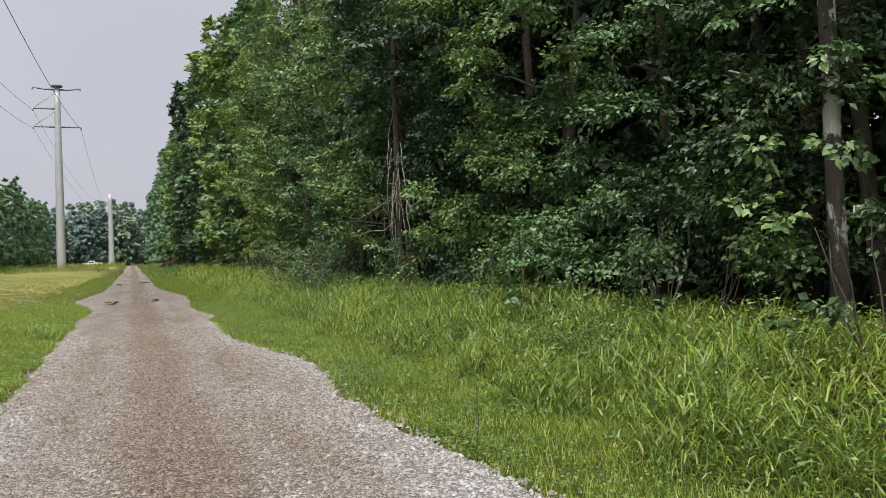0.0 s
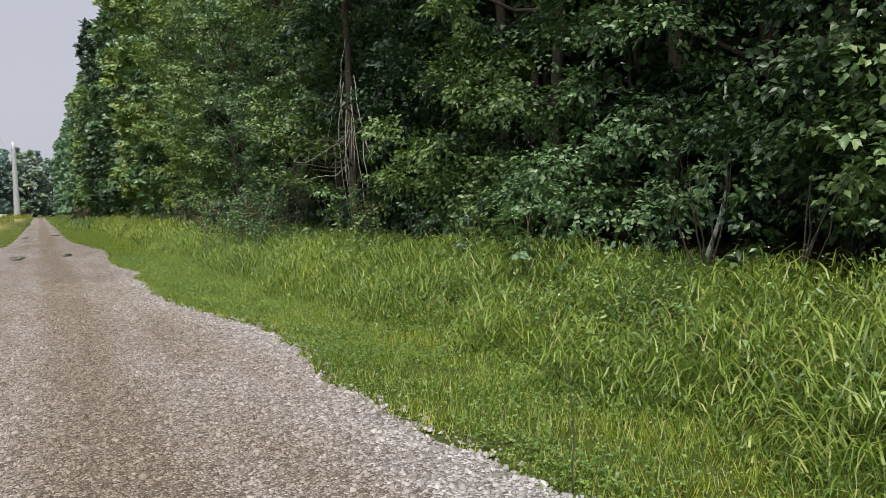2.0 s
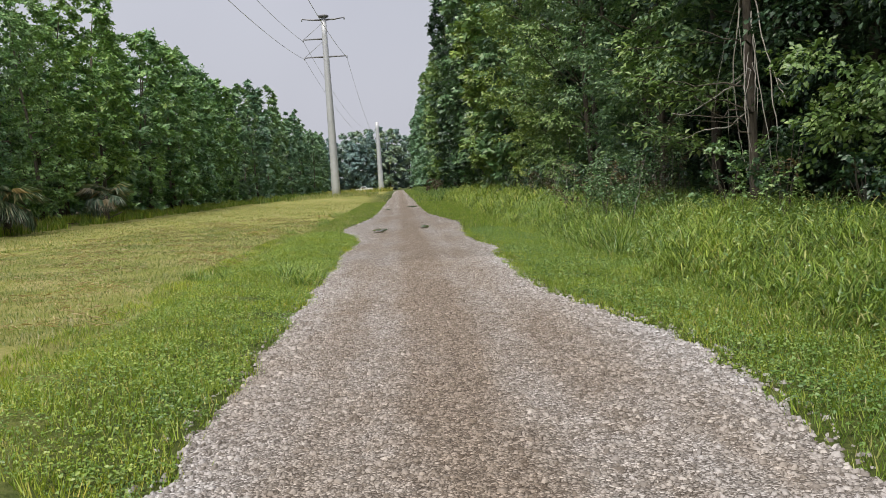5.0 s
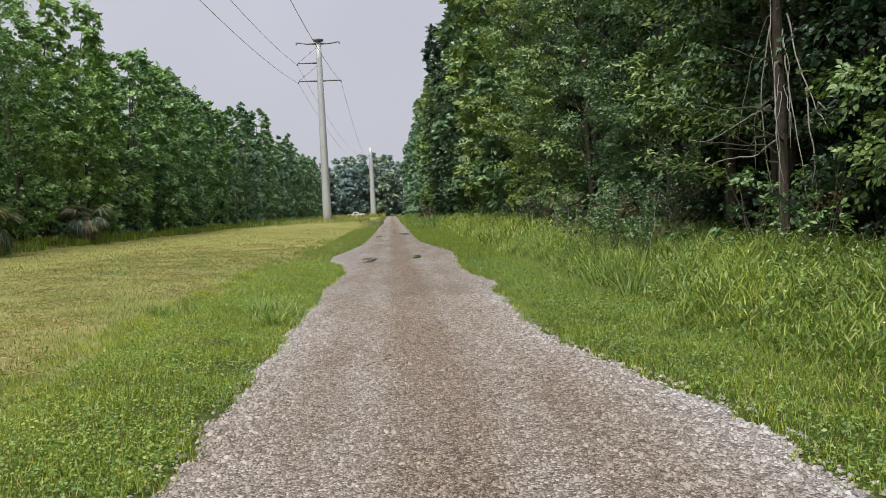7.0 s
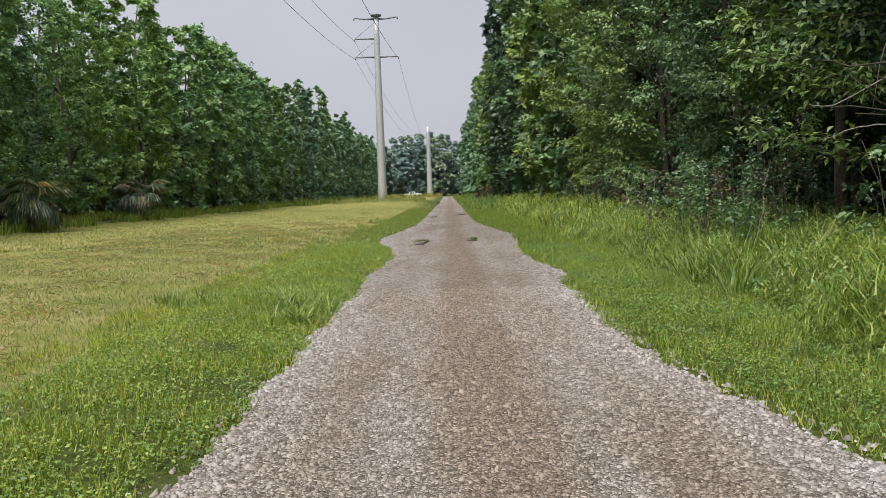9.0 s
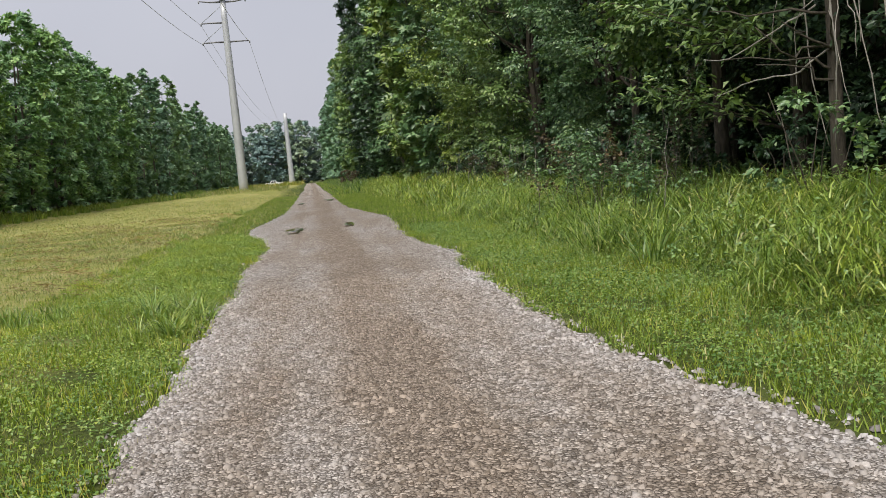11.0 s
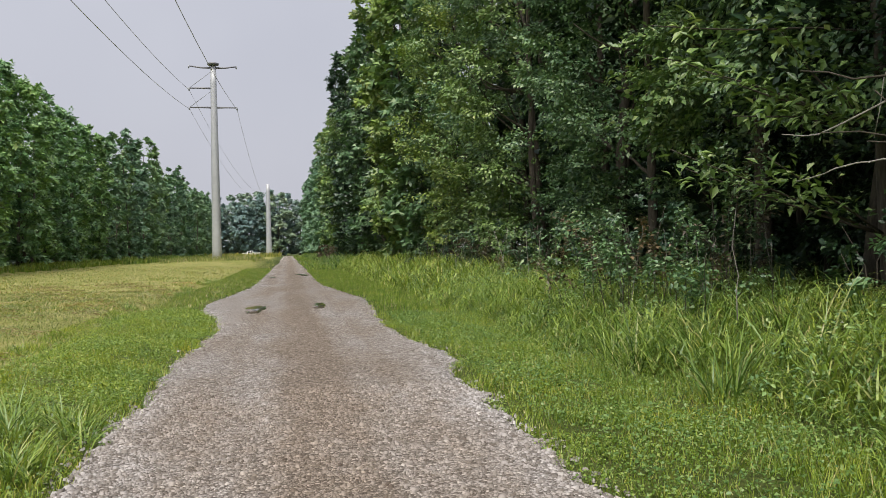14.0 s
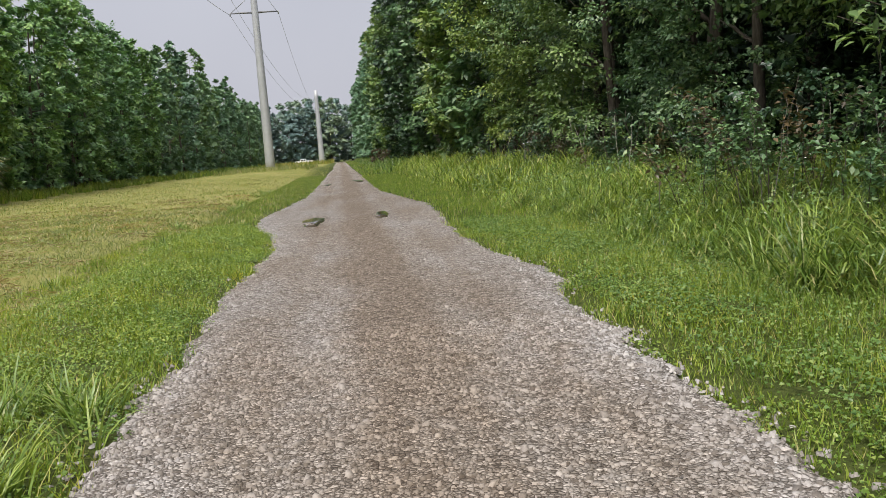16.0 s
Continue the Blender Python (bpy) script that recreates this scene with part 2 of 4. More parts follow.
def plain(name, colour, rough=0.5, metal=0.0, vary=0.15, size=3.0):
    m, nt, p = shader(name)
    at = nt.nodes.new("ShaderNodeTexCoord").outputs["Object"]
    n = grain(nt, size, 5.0, 0.65, at=at)
    lo, hi = tuple(c * (1 - vary) for c in colour), tuple(min(1, c * (1 + vary)) for c in colour)
    nt.links.new(ramp(nt, n, [(0.3, lo), (0.7, hi)]), p.inputs["Base Color"])
    nt.links.new(calc(nt, "MULTIPLY_ADD", n, 0.2, rough - 0.1), p.inputs["Roughness"])
    p.inputs["Metallic"].default_value = metal
    return m


GRAVEL, STONE, SOIL = gravel_bed(), gravel_stone(), soil()
BARK = bark("bark", (0.035, 0.028, 0.02), (0.13, 0.11, 0.085))
BARK_GREY = bark("bark_grey", (0.06, 0.053, 0.045), (0.22, 0.2, 0.175))
BARK_PALE = bark("bark_lichen", (0.035, 0.03, 0.025), (0.11, 0.095, 0.08), lichen=0.9)
DEADWOOD = bark("deadwood", (0.26, 0.235, 0.2), (0.48, 0.45, 0.4))
STEEL = plain("galvanised_steel", (0.47, 0.48, 0.49), 0.55, 0.25, 0.08, 1.2)
STEEL_DARK = plain("weathered_steel", (0.2, 0.2, 0.21), 0.6, 0.4)
PORCELAIN = plain("insulator_grey", (0.3, 0.31, 0.33), 0.4)
CABLE = plain("cable", (0.42, 0.42, 0.44), 0.5, 0.5)
PAINT_WHITE = plain("white_paint", (0.78, 0.78, 0.77), 0.3, 0.0, 0.03)
GLASS_DARK = plain("dark_window", (0.03, 0.035, 0.04), 0.1)
RUBBER = plain("rubber", (0.025, 0.025, 0.025), 0.85)
water, _nt, _p = shader("puddle_water")
_p.inputs["Base Color"].default_value = (0.085, 0.07, 0.05, 1)
_p.inputs["Roughness"].default_value = 0.03
_p.inputs["IOR"].default_value = 1.33
_b = node(_nt, "ShaderNodeBump", Strength=0.05, Distance=0.01)
_nt.links.new(grain(_nt, 6.0), _b.inputs["Height"])
_nt.links.new(_b.outputs[0], _p.inputs["Normal"])


# ---- mesh helpers ----
def mesh_of(name, verts, faces, mat, smooth=False):
    """A triangle mesh from arrays of places and corner numbers."""
    verts, faces = np.asarray(verts, np.float32).reshape(-1, 3), np.asarray(faces, np.int32).reshape(-1, 3)
    me = bpy.data.meshes.new(name)
    me.vertices.add(len(verts))
    me.vertices.foreach_set("co", verts.ravel())
    me.loops.add(faces.size)
    me.loops.foreach_set("vertex_index", faces.ravel())
    me.polygons.add(len(faces))
    me.polygons.foreach_set("loop_start", np.arange(0, faces.size, 3, dtype=np.int32))
    if smooth:
        me.polygons.foreach_set("use_smooth", np.ones(len(faces), dtype=bool))
    me.materials.append(mat)
    me.update(calc_edges=True)
    return me


def part(name, data, parent=None, label="", m=None):
    """One mesh object under a thing or a part, or on its own."""
    ob = new(name, data)
    ob.parent = parent
    if m is not None:
        ob.matrix_basis = m
    return tagged(ob, label)


def stuff(name, verts, faces, mat, label, category):
    return tagged(new(name, mesh_of(name, verts, faces, mat)), label, category, kind="stuff")


def join(pieces):
    vs, fs, n = [], [], 0
    for v, f in pieces:
        v = np.asarray(v).reshape(-1, 3)
        vs.append(v)
        fs.append(np.asarray(f).reshape(-1, 3) + n)
        n += len(v)
    return np.concatenate(vs), np.concatenate(fs)


def tube(points, radii, sides=7, wobble=0.0, rng=None):
    """A closed tapered tube along a line of places."""
    P = np.asarray(points, float)
    R = np.asarray(radii, float) * np.ones(len(P))
    T = np.gradient(P, axis=0)
    T /= np.linalg.norm(T, axis=1)[:, None] + 1e-9
    ref = np.array([0, 0, 1.0]) if abs(T[:, 2]).mean() < 0.8 else np.array([1.0, 0, 0])
    U = np.cross(T, ref)
    U /= np.linalg.norm(U, axis=1)[:, None] + 1e-9
    W = np.cross(T, U)
    a = np.linspace(0, 2 * math.pi, sides, endpoint=False)
    rr = R[:, None] * np.ones((1, sides))
    if wobble:
        rr = rr * (1 + wobble * rng.uniform(-1, 1, rr.shape))
    V = P[:, None] + rr[..., None] * (np.cos(a)[None, :, None] * U[:, None] + np.sin(a)[None, :, None] * W[:, None])
    k = len(P)
    V = np.concatenate([V.reshape(-1, 3), P[:1], P[-1:]])
    F = []
    for i in range(k - 1):
        for j in range(sides):
            p, q = i * sides + j, i * sides + (j + 1) % sides
            F += [(p, q, q + sides), (p, q + sides, p + sides)]
    for j in range(sides):
        F += [(k * sides, (j + 1) % sides, j), (k * sides + 1, (k - 1) * sides + j, (k - 1) * sides + (j + 1) % sides)]
    return V, np.array(F)


def unit(v):
    return v / (np.linalg.norm(v, axis=-1, keepdims=True) + 1e-9)


def leaves(P, D, N, L, W, droop=0.15):
    """Folded pointed leaves: places, directions, upper sides, lengths and widths."""
    D = unit(D)
    S = unit(np.cross(D, N))
    U = np.cross(S, D)
    L, W = L[:, None], W[:, None]
    mid = P + D * L * 0.45
    V = np.stack([P, mid + S * W * 0.5 + U * W * 0.18, P + D * L - U * L * droop, mid - S * W * 0.5 + U * W * 0.18], 1)
    base = np.arange(len(P))[:, None] * 4
    F = np.stack([base + (0, 1, 2), base + (0, 2, 3)], 1)
    return V.reshape(-1, 3), F.reshape(-1, 3)


def slivers(P, D, N, L, W, droop=0.15):
    """Leaves too far off to show a fold: one pointed piece each."""
    D = unit(D)
    S = unit(np.cross(D, N))
    L, W = L[:, None], W[:, None]
    V = np.stack([P - S * W * 0.5, P + S * W * 0.5, P + D * L], 1)
    return V.reshape(-1, 3), np.arange(len(P) * 3).reshape(-1, 3)


def blades(P, turn, H, lean, W, segs, rng):
    """Grass blades that rise and arch over: feet, headings, lengths, how far they bend (0 to 1), widths."""
    n = len(P)
    s = np.linspace(0, 1, segs + 1)
    ang = lean[:, None] * (0.45 + 1.4 * s[None, :])          # lean from upright along the blade
    step = H[:, None] / segs
    dx = np.concatenate([np.zeros((n, 1)), np.cumsum(np.sin(ang[:, :-1]) * step, 1)], 1)
    dz = np.concatenate([np.zeros((n, 1)), np.cumsum(np.cos(ang[:, :-1]) * step, 1)], 1)
    h = np.stack([np.cos(turn), np.sin(turn), np.zeros(n)], 1)
    C = P[:, None] + h[:, None] * dx[..., None] + np.array([0, 0, 1.0]) * dz[..., None]
    side_turn = turn + math.pi / 2 + rng.normal(0, 0.5, n)
    S = np.stack([np.cos(side_turn), np.sin(side_turn), np.zeros(n)], 1)[:, None]
    w = (W[:, None] * np.clip(1.15 * (1 - s[None, :-1]) ** 0.7, 0.1, 1) * 0.5)[..., None]
    V = np.concatenate([C[:, :-1] - S * w, C[:, :-1] + S * w, C[:, -1:]], 1)     # left side, right side, tip
    F = []
    for i in range(segs - 1):
        F += [(i, segs + i, segs + i + 1), (i, segs + i + 1, i + 1)]
    F += [(segs - 1, 2 * segs - 1, 2 * segs)]
    F = np.array(F)[None] + (np.arange(n) * (2 * segs + 1))[:, None, None]
    return V.reshape(-1, 3), F.reshape(-1, 3)


def box(lo, hi, bevel=0.0):
    bm = bmesh.new()
    bmesh.ops.create_cube(bm, size=1.0)
    for v in bm.verts:
        v.co = [(lo[i] + hi[i]) / 2 + v.co[i] * (hi[i] - lo[i]) for i in range(3)]
    if bevel:
        bmesh.ops.bevel(bm, geom=bm.edges[:], offset=bevel, segments=2, affect="EDGES")
    return bm


def solid(name, bm, mat):
    me = bpy.data.meshes.new(name)
    bm.to_mesh(me)
    bm.free()
    me.materials.append(mat)
    return me


# ---- lie of the land ----
EDGE_Y = [-40, -1.3, 0, 1.7, 3.9, 5.4, 7.1, 9.5, 11.3, 13.5, 17, 18.8, 20.6, 24.2, 30, 33, 36, 43, 48, 84, 120, 262]
EDGE_R = [2.6, 2.8, 2.65, 2.5, 2.45, 2.72, 2.75, 2.25, 2.05, 2.0, 2.08, 2.45, 2.15, 1.98, 2.38, 2.48, 2.2, 1.6, 1.52, 1.5, 1.5, 1.5]
EDGE_L = [-1.6, -1.6, -1.6, -1.6, -1.58, -1.55, -1.55, -1.54, -1.52, -1.5, -1.5, -1.58, -1.5, -1.32, -2.3, -2.44, -2.1, -1.55, -1.48, -1.36, -1.36, -1.36]


def smooth(a, b, x):
    t = np.clip((np.asarray(x, float) - a) / (b - a), 0, 1)
    return t * t * (3 - 2 * t)


def ripple(x, y, s, k=0.0):
    """Cheap smooth unevenness, -1 to 1."""
    return (np.sin(x * s * 1.7 + y * s * 0.6 + k) + np.sin(y * s * 1.3 - x * s * 0.8 + 2 * k + 1) + np.sin((x + y) * s * 2.3 + 3 * k)) / 3


def road_right(y):
    return np.interp(y, EDGE_Y, EDGE_R) + 0.06 * np.sin(y * 4.1) * np.sin(y * 1.3) + 0.045 * np.sin(y * 9.7 + 1) * np.sin(y * 2.9) + 0.025 * np.sin(y * 21)


def road_left(y):
    return np.interp(y, EDGE_Y, EDGE_L) + 0.06 * np.sin(y * 3.7 + 2) * np.sin(y * 1.1) + 0.045 * np.sin(y * 8.9) * np.sin(y * 2.7) + 0.025 * np.sin(y * 19)


def fray(x, y):
    """How far the growth creeps out over the gravel or draws back from it, in metres."""
    return 0.11 * ripple(x, y, 4.3, 2.2) + 0.09 * ripple(x, y, 11.0, 0.7)


def on_road(x, y):
    """1 well inside the gravel, 0 outside."""
    return smooth(0, 0.25, np.minimum(road_right(y) - x, x - road_left(y))) * (np.asarray(y) < 262)


def land(x, y):
    x, y = np.asarray(x, float), np.asarray(y, float)
    z = 0.03 * ripple(x, y, 0.9) + 0.05 * smooth(0, 1.5, np.maximum(x - road_right(y), road_left(y) - x)) * 1.0
    z = z - 0.10 * np.exp(-((x - 3.7) / 0.7) ** 2) + 0.5 * smooth(3.9, 6.4, x)           # shallow ditch, then the bank under the trees
    z = z - 0.10 * np.exp(-((x + 3.9) / 0.5) ** 2)                                        # wheel rut at the field's edge
    z = z + 0.35 * smooth(-22, -25, x)
    z = z + 0.75 * np.exp(-(((x + 8.8) / 9) ** 2 + ((y - 117) / 12) ** 2))                # low mound of the pole
    return z * (1 - on_road(x, y)) - 0.06 * on_road(x, y)


def sheet(xs, ys, height):
    X, Y = np.meshgrid(xs, ys)
    V = np.stack([X, Y, height(X, Y)], -1).reshape(-1, 3)
    nx = len(xs)
    i = (np.arange(len(ys) - 1)[:, None] * nx + np.arange(nx - 1)[None, :]).ravel()
    return V, np.concatenate([np.stack([i, i + 1, i + nx + 1], 1), np.stack([i, i + nx + 1, i + nx], 1)])


def steps(*spans):
    return np.unique(np.round(np.concatenate([np.arange(a, b, s) for a, b, s in spans]), 4))


# ---- ground, road, puddles ----
gx = steps((-3000, -200, 400), (-200, -40, 20), (-40, -8, 2), (-8, 10, 0.28), (10, 40, 3), (40, 200, 20), (200, 3001, 400))
gy = steps((-3000, -200, 400), (-200, -20, 20), (-20, 50, 0.45), (50, 300, 4), (300, 600, 50), (600, 4001, 400))
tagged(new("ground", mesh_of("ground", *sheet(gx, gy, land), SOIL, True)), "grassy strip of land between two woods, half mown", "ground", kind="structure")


def road_height(x, y):
    crown = 0.03 * (1 - ((x - 0.35) / 2.2) ** 2)
    rut = -0.018 * (np.exp(-((x + 0.55) / 0.3) ** 2) + np.exp(-((x - 1.05) / 0.3) ** 2))
    return crown + rut + 0.012 * ripple(x, y, 2.1, 1.3) + 0.006 * ripple(x, y, 6.0, 0.4)


ry = steps((-40, -4, 1.0), (-4, 50, 0.17), (50, 262.1, 1.5))
RU = np.linspace(0, 1, 34)
Yg, Ug = np.meshgrid(ry, RU, indexing="ij")
Xg = road_left(Yg) * (1 - Ug) + road_right(Yg) * Ug
Zg = road_height(Xg, Yg) - 0.09 * smooth(0.035, 0.0, np.minimum(Ug, 1 - Ug))
i_ = (np.arange(len(ry) - 1)[:, None] * 34 + np.arange(33)[None, :]).ravel()
tagged(new("road", mesh_of("road", np.stack([Xg, Yg, Zg], -1), np.concatenate([np.stack([i_, i_ + 1, i_ + 35], 1), np.stack([i_, i_ + 35, i_ + 34], 1)]), GRAVEL, True)),
       "pale limestone gravel track with brown worn wheel ruts", "gravel road", kind="structure")
# the crossing lane at the far end
tagged(new("road_crossing", mesh_of("road_crossing", *sheet(steps((-90, 60, 5)), steps((262, 270, 1)), lambda x, y: 0.12 + 0 * x), GRAVEL, True)),
       "pale gravel lane crossing the end of the track", "gravel road", kind="structure")


def puddle(x, y, rx, ry_, seed, label, tilt=0.0):
    rng = np.random.default_rng(seed)
    a = np.linspace(0, 2 * math.pi, 40, endpoint=False)
    r = 1 + 0.18 * np.sin(2 * a + rng.uniform(0, 6)) + 0.12 * np.sin(3 * a + rng.uniform(0, 6)) + 0.07 * np.sin(7 * a + rng.uniform(0, 6))
    px, py = x + np.cos(a) * r * rx + tilt * np.sin(a), y + np.sin(a) * r * ry_
    z = float(np.mean(road_height(px, py))) + 0.008
    V = np.concatenate([np.stack([px, py, np.full(40, z)], 1), [[x, y, z]], np.stack([px, py, np.full(40, z - 0.06)], 1)])
    F = [(40, i, (i + 1) % 40) for i in range(40)] + [t for i in range(40) for t in ((i, 41 + i, 41 + (i + 1) % 40), (i, 41 + (i + 1) % 40, (i + 1) % 40))]
    tagged(new("puddle", mesh_of("puddle", V, F, water)), label, "puddle", "puddles in the wheel ruts")


puddle(-0.78, 29.3, 0.25, 1.35, 1, "long shallow rain puddle in the gravel wheel rut", 0.12)
puddle(0.85, 29.8, 0.21, 1.05, 4, "small dark rain puddle in the gravel wheel rut", 0.06)
puddle(0.75, 59.0, 0.55, 1.5, 7, "dark rain puddle across a pothole in the track")
puddle(-0.85, 56.0, 0.22, 1.2, 9, "narrow dark puddle in the gravel wheel rut")


def stones(rng, P, S):
    """Loose broken stones: uneven tilted lumps, broad at the foot and blunt on top; the bedded underside is left off."""
    n = len(P)
    a = np.arange(4) * math.pi / 2 + rng.normal(0, 0.25, (n, 4)) + rng.uniform(0, 6.3, (n, 1))
    q = rng.uniform(0.8, 1.2, (n, 4))
    foot = np.stack([np.cos(a) * q, np.sin(a) * q, np.full((n, 4), -0.4)], -1)
    q2 = q * rng.uniform(0.5, 0.95, (n, 4))
    tip = rng.normal(0, 0.2, (n, 2, 1))
    top = np.stack([np.cos(a + 0.3) * q2, np.sin(a + 0.3) * q2, rng.uniform(0.1, 0.4, (n, 1)) + tip[:, 0] * np.cos(a) + tip[:, 1] * np.sin(a)], -1)
    V = np.concatenate([foot, top], 1)
    turn, slim = rng.uniform(0, 6.3, (n, 1)), rng.uniform(0.6, 1.0, (n, 1))
    x, y = V[..., 0], V[..., 1] * slim
    V = np.stack([x * np.cos(turn) - y * np.sin(turn), x * np.sin(turn) + y * np.cos(turn), V[..., 2]], -1) * S[:, None, None] + P[:, None]
    F = [t for k in range(4) for t in ((k, (k + 1) % 4, 4 + (k + 1) % 4), (k, 4 + (k + 1) % 4, 4 + k))] + [(4, 5, 6), (4, 6, 7)]
    return V, np.array(F)[None] + (np.arange(n) * 8)[:, None, None]


rng = np.random.default_rng(11)
N = 54000
sy = np.where(rng.random(N) < 0.88, rng.uniform(-3.0, 16.5, N), rng.uniform(15, 30, N))
u = rng.uniform(0, 1, N)
side = rng.random(N)
u = np.where(side < 0.11, u ** 2.5, np.where(side < 0.26, 1 - u ** 2.5, u))          # loose stone gathers along the edges
sx = road_left(sy) + 0.03 + (road_right(sy) - road_left(sy) - 0.06) * u + np.where(np.minimum(u, 1 - u) < 0.04, rng.normal(0, 0.08, N), 0)
rim = smooth(1.0, 1.7, np.abs(sx - 0.35))
ss = np.clip(rng.lognormal(math.log(0.014), 0.38, N) * (1 + 0.2 * rim), 0.007, 0.034)     # coarser towards the edges
keep = ~((np.abs(sy - 29.3) < 2.2) & (np.abs(sx + 0.78) < 0.5)) & ~((np.abs(sy - 29.8) < 1.6) & (np.abs(sx - 0.85) < 0.4))
inside = np.minimum(sx - road_left(sy), road_right(sy) - sx)
keep &= inside > -0.1
P = np.stack([sx, sy, np.where(inside > 0, road_height(sx, sy) - 0.07 * smooth(0.12, 0.0, inside), land(sx, sy)) + ss * 0.12], 1)
stuff("gravel", *stones(rng, P[keep], ss[keep]), STONE, "loose broken limestone pebbles strewn over the track", "gravel")


# ---- trees ----
def wander(rng, start, end, k, amount):
    """A crooked line from start to end."""
    t = np.linspace(0, 1, k)[:, None]
    P = np.asarray(start, float) * (1 - t) + np.asarray(end, float) * t
    return P + np.cumsum(rng.normal(0, amount, (k, 3)), 0) * np.sin(t * math.pi)


def crown(rng, height, radius, foot, boughs, per, size, facing=None, spread=1.1, fine=1.0, far=False, low=1.0, tuck=0.86):
    """Leafy boughs over an uneven crown: each a tuft of flat leafy twigs that reach out and droop, lit above and hollow below.
    facing: heading of the open side on which the leaves grow; spread: how far round, in radians; fine: size of the boughs;
    tuck: reach of the lowest boughs, as a share of the crown's."""
    k = boughs
    z = foot + (height - foot) * ((np.arange(k) + rng.uniform(0, 1, k)) / k) ** low
    a = rng.uniform(-math.pi, math.pi, k) if facing is None else facing + rng.normal(0, spread, k)
    t = (z - foot) / (height - foot)
    env = np.where(t < 0.45, np.minimum(tuck + (0.3 if tuck > 0.8 else 1.2) * t, 1.0), np.sqrt(np.clip(1 - ((t - 0.45) / 0.58) ** 2, 0.03, 1)))
    k1, k2, k3 = rng.uniform(0, 6, 3)
    lobes = 1 + 0.14 * np.sin(3 * a + z * 0.9 + k1) + 0.16 * np.sin(z * 1.6 + k2 + a) + 0.08 * np.sin(5 * a - z * 1.7 + k3)
    r = radius * env * lobes * np.sqrt(rng.uniform(0.35, 1.0, k))
    C = np.stack([np.cos(a) * r, np.sin(a) * r, z], 1)
    rb = rng.uniform(0.5, 1.0, k) * fine * (0.65 + 0.35 * env)
    ns = max(3, per // 16)                                  # leafy twigs on each bough
    idx = np.repeat(np.arange(k), ns)
    q = unit(rng.normal(0, 1, (k * ns, 3)) + np.stack([np.cos(a), np.sin(a), np.full(k, 0.6)], 1)[idx] * 0.9)
    lump = 1 + 0.22 * np.sin(q[:, 0] * 7 + idx) * np.sin(q[:, 1] * 6 + 2 * idx) + 0.15 * np.sin(q[:, 2] * 9 + idx)
    reach = rb[idx] * lump * rng.uniform(0.6, 1.15, k * ns) * np.where(rng.random(k * ns) < 0.12, 1.35, 1.0)
    flat = np.array([1, 1, 0.55])
    root = C[idx] + q * (0.2 * reach)[:, None] * flat
    tip = C[idx] + q * reach[:, None] * flat - np.array([0, 0, 0.14]) * reach[:, None]
    Ns = unit(q * 0.8 + np.array([0, 0, 0.6]) + rng.normal(0, 0.3, q.shape))
    j = np.repeat(np.arange(k * ns), per // ns)
    n = len(j)
    s = rng.uniform(0.1, 1, n) ** 0.8
    way = unit(tip - root)[j]
    across = unit(np.cross(way, Ns[j])) * rng.choice([-1.0, 1.0], n)[:, None]
    P = root[j] + (tip - root)[j] * s[:, None] + across * (np.abs(rng.normal(0, 0.2, n)) * reach[j] * (1.15 - 0.75 * s))[:, None]
    P = P + rng.normal(0, 0.25 * size, (n, 3))
    D = way * 0.7 + across * 0.6 + rng.normal(0, 0.3, (n, 3)) - np.array([0, 0, 0.25])
    Nn = unit(Ns[j] + rng.normal(0, 0.26, (n, 3)))
    L = size * rng.uniform(0.6, 1.3, n)
    return (slivers if far else leaves)(P, D, Nn, L, L * rng.uniform(0.5, 0.75, n) * (1.25 if far else 1.0), 0.1)


def tree(name, seed, height, radius, foot, sprays, per, size, leaf, facing=None, spread=1.1, girth=0.16, label="", group="", wood=None, fine=1.0, limbs=5, far=False, low=1.0, tuck=0.86):
    """A tree: tapered crooked trunk, limbs, and a crown of leaf sprays. Stands at the origin."""
    rng = np.random.default_rng(seed)
    wood = wood or BARK
    ob = tagged(new(name), label, "tree", group)
    top = (rng.normal(0, 0.5), rng.normal(0, 0.5), height * 0.86)
    line = wander(rng, (0, 0, -0.3), top, 10, 0.08)
    part("trunk", mesh_of("trunk", *tube(line, np.linspace(girth, girth * 0.25, 10) * np.r_[1.35, np.ones(9)], 9, 0.06, rng), wood, True), ob)
    for i in range(limbs):
        j = 2 + i
        a = (rng.uniform(-math.pi, math.pi) if facing is None else facing + rng.normal(0, 0.8))
        reach = radius * rng.uniform(0.6, 0.9)
        end = line[j] + np.array([math.cos(a) * reach, math.sin(a) * reach, rng.uniform(0.3, 1.8)])
        part("limb", mesh_of("limb", *tube(wander(rng, line[j], end, 6, 0.06), np.linspace(girth * 0.4, girth * 0.08, 6), 5), wood, True), ob)
    part("crown", mesh_of("crown", *crown(rng, height, radius, foot, sprays, per, size, facing, spread, fine, far, low, tuck), leaf), ob)
    return ob


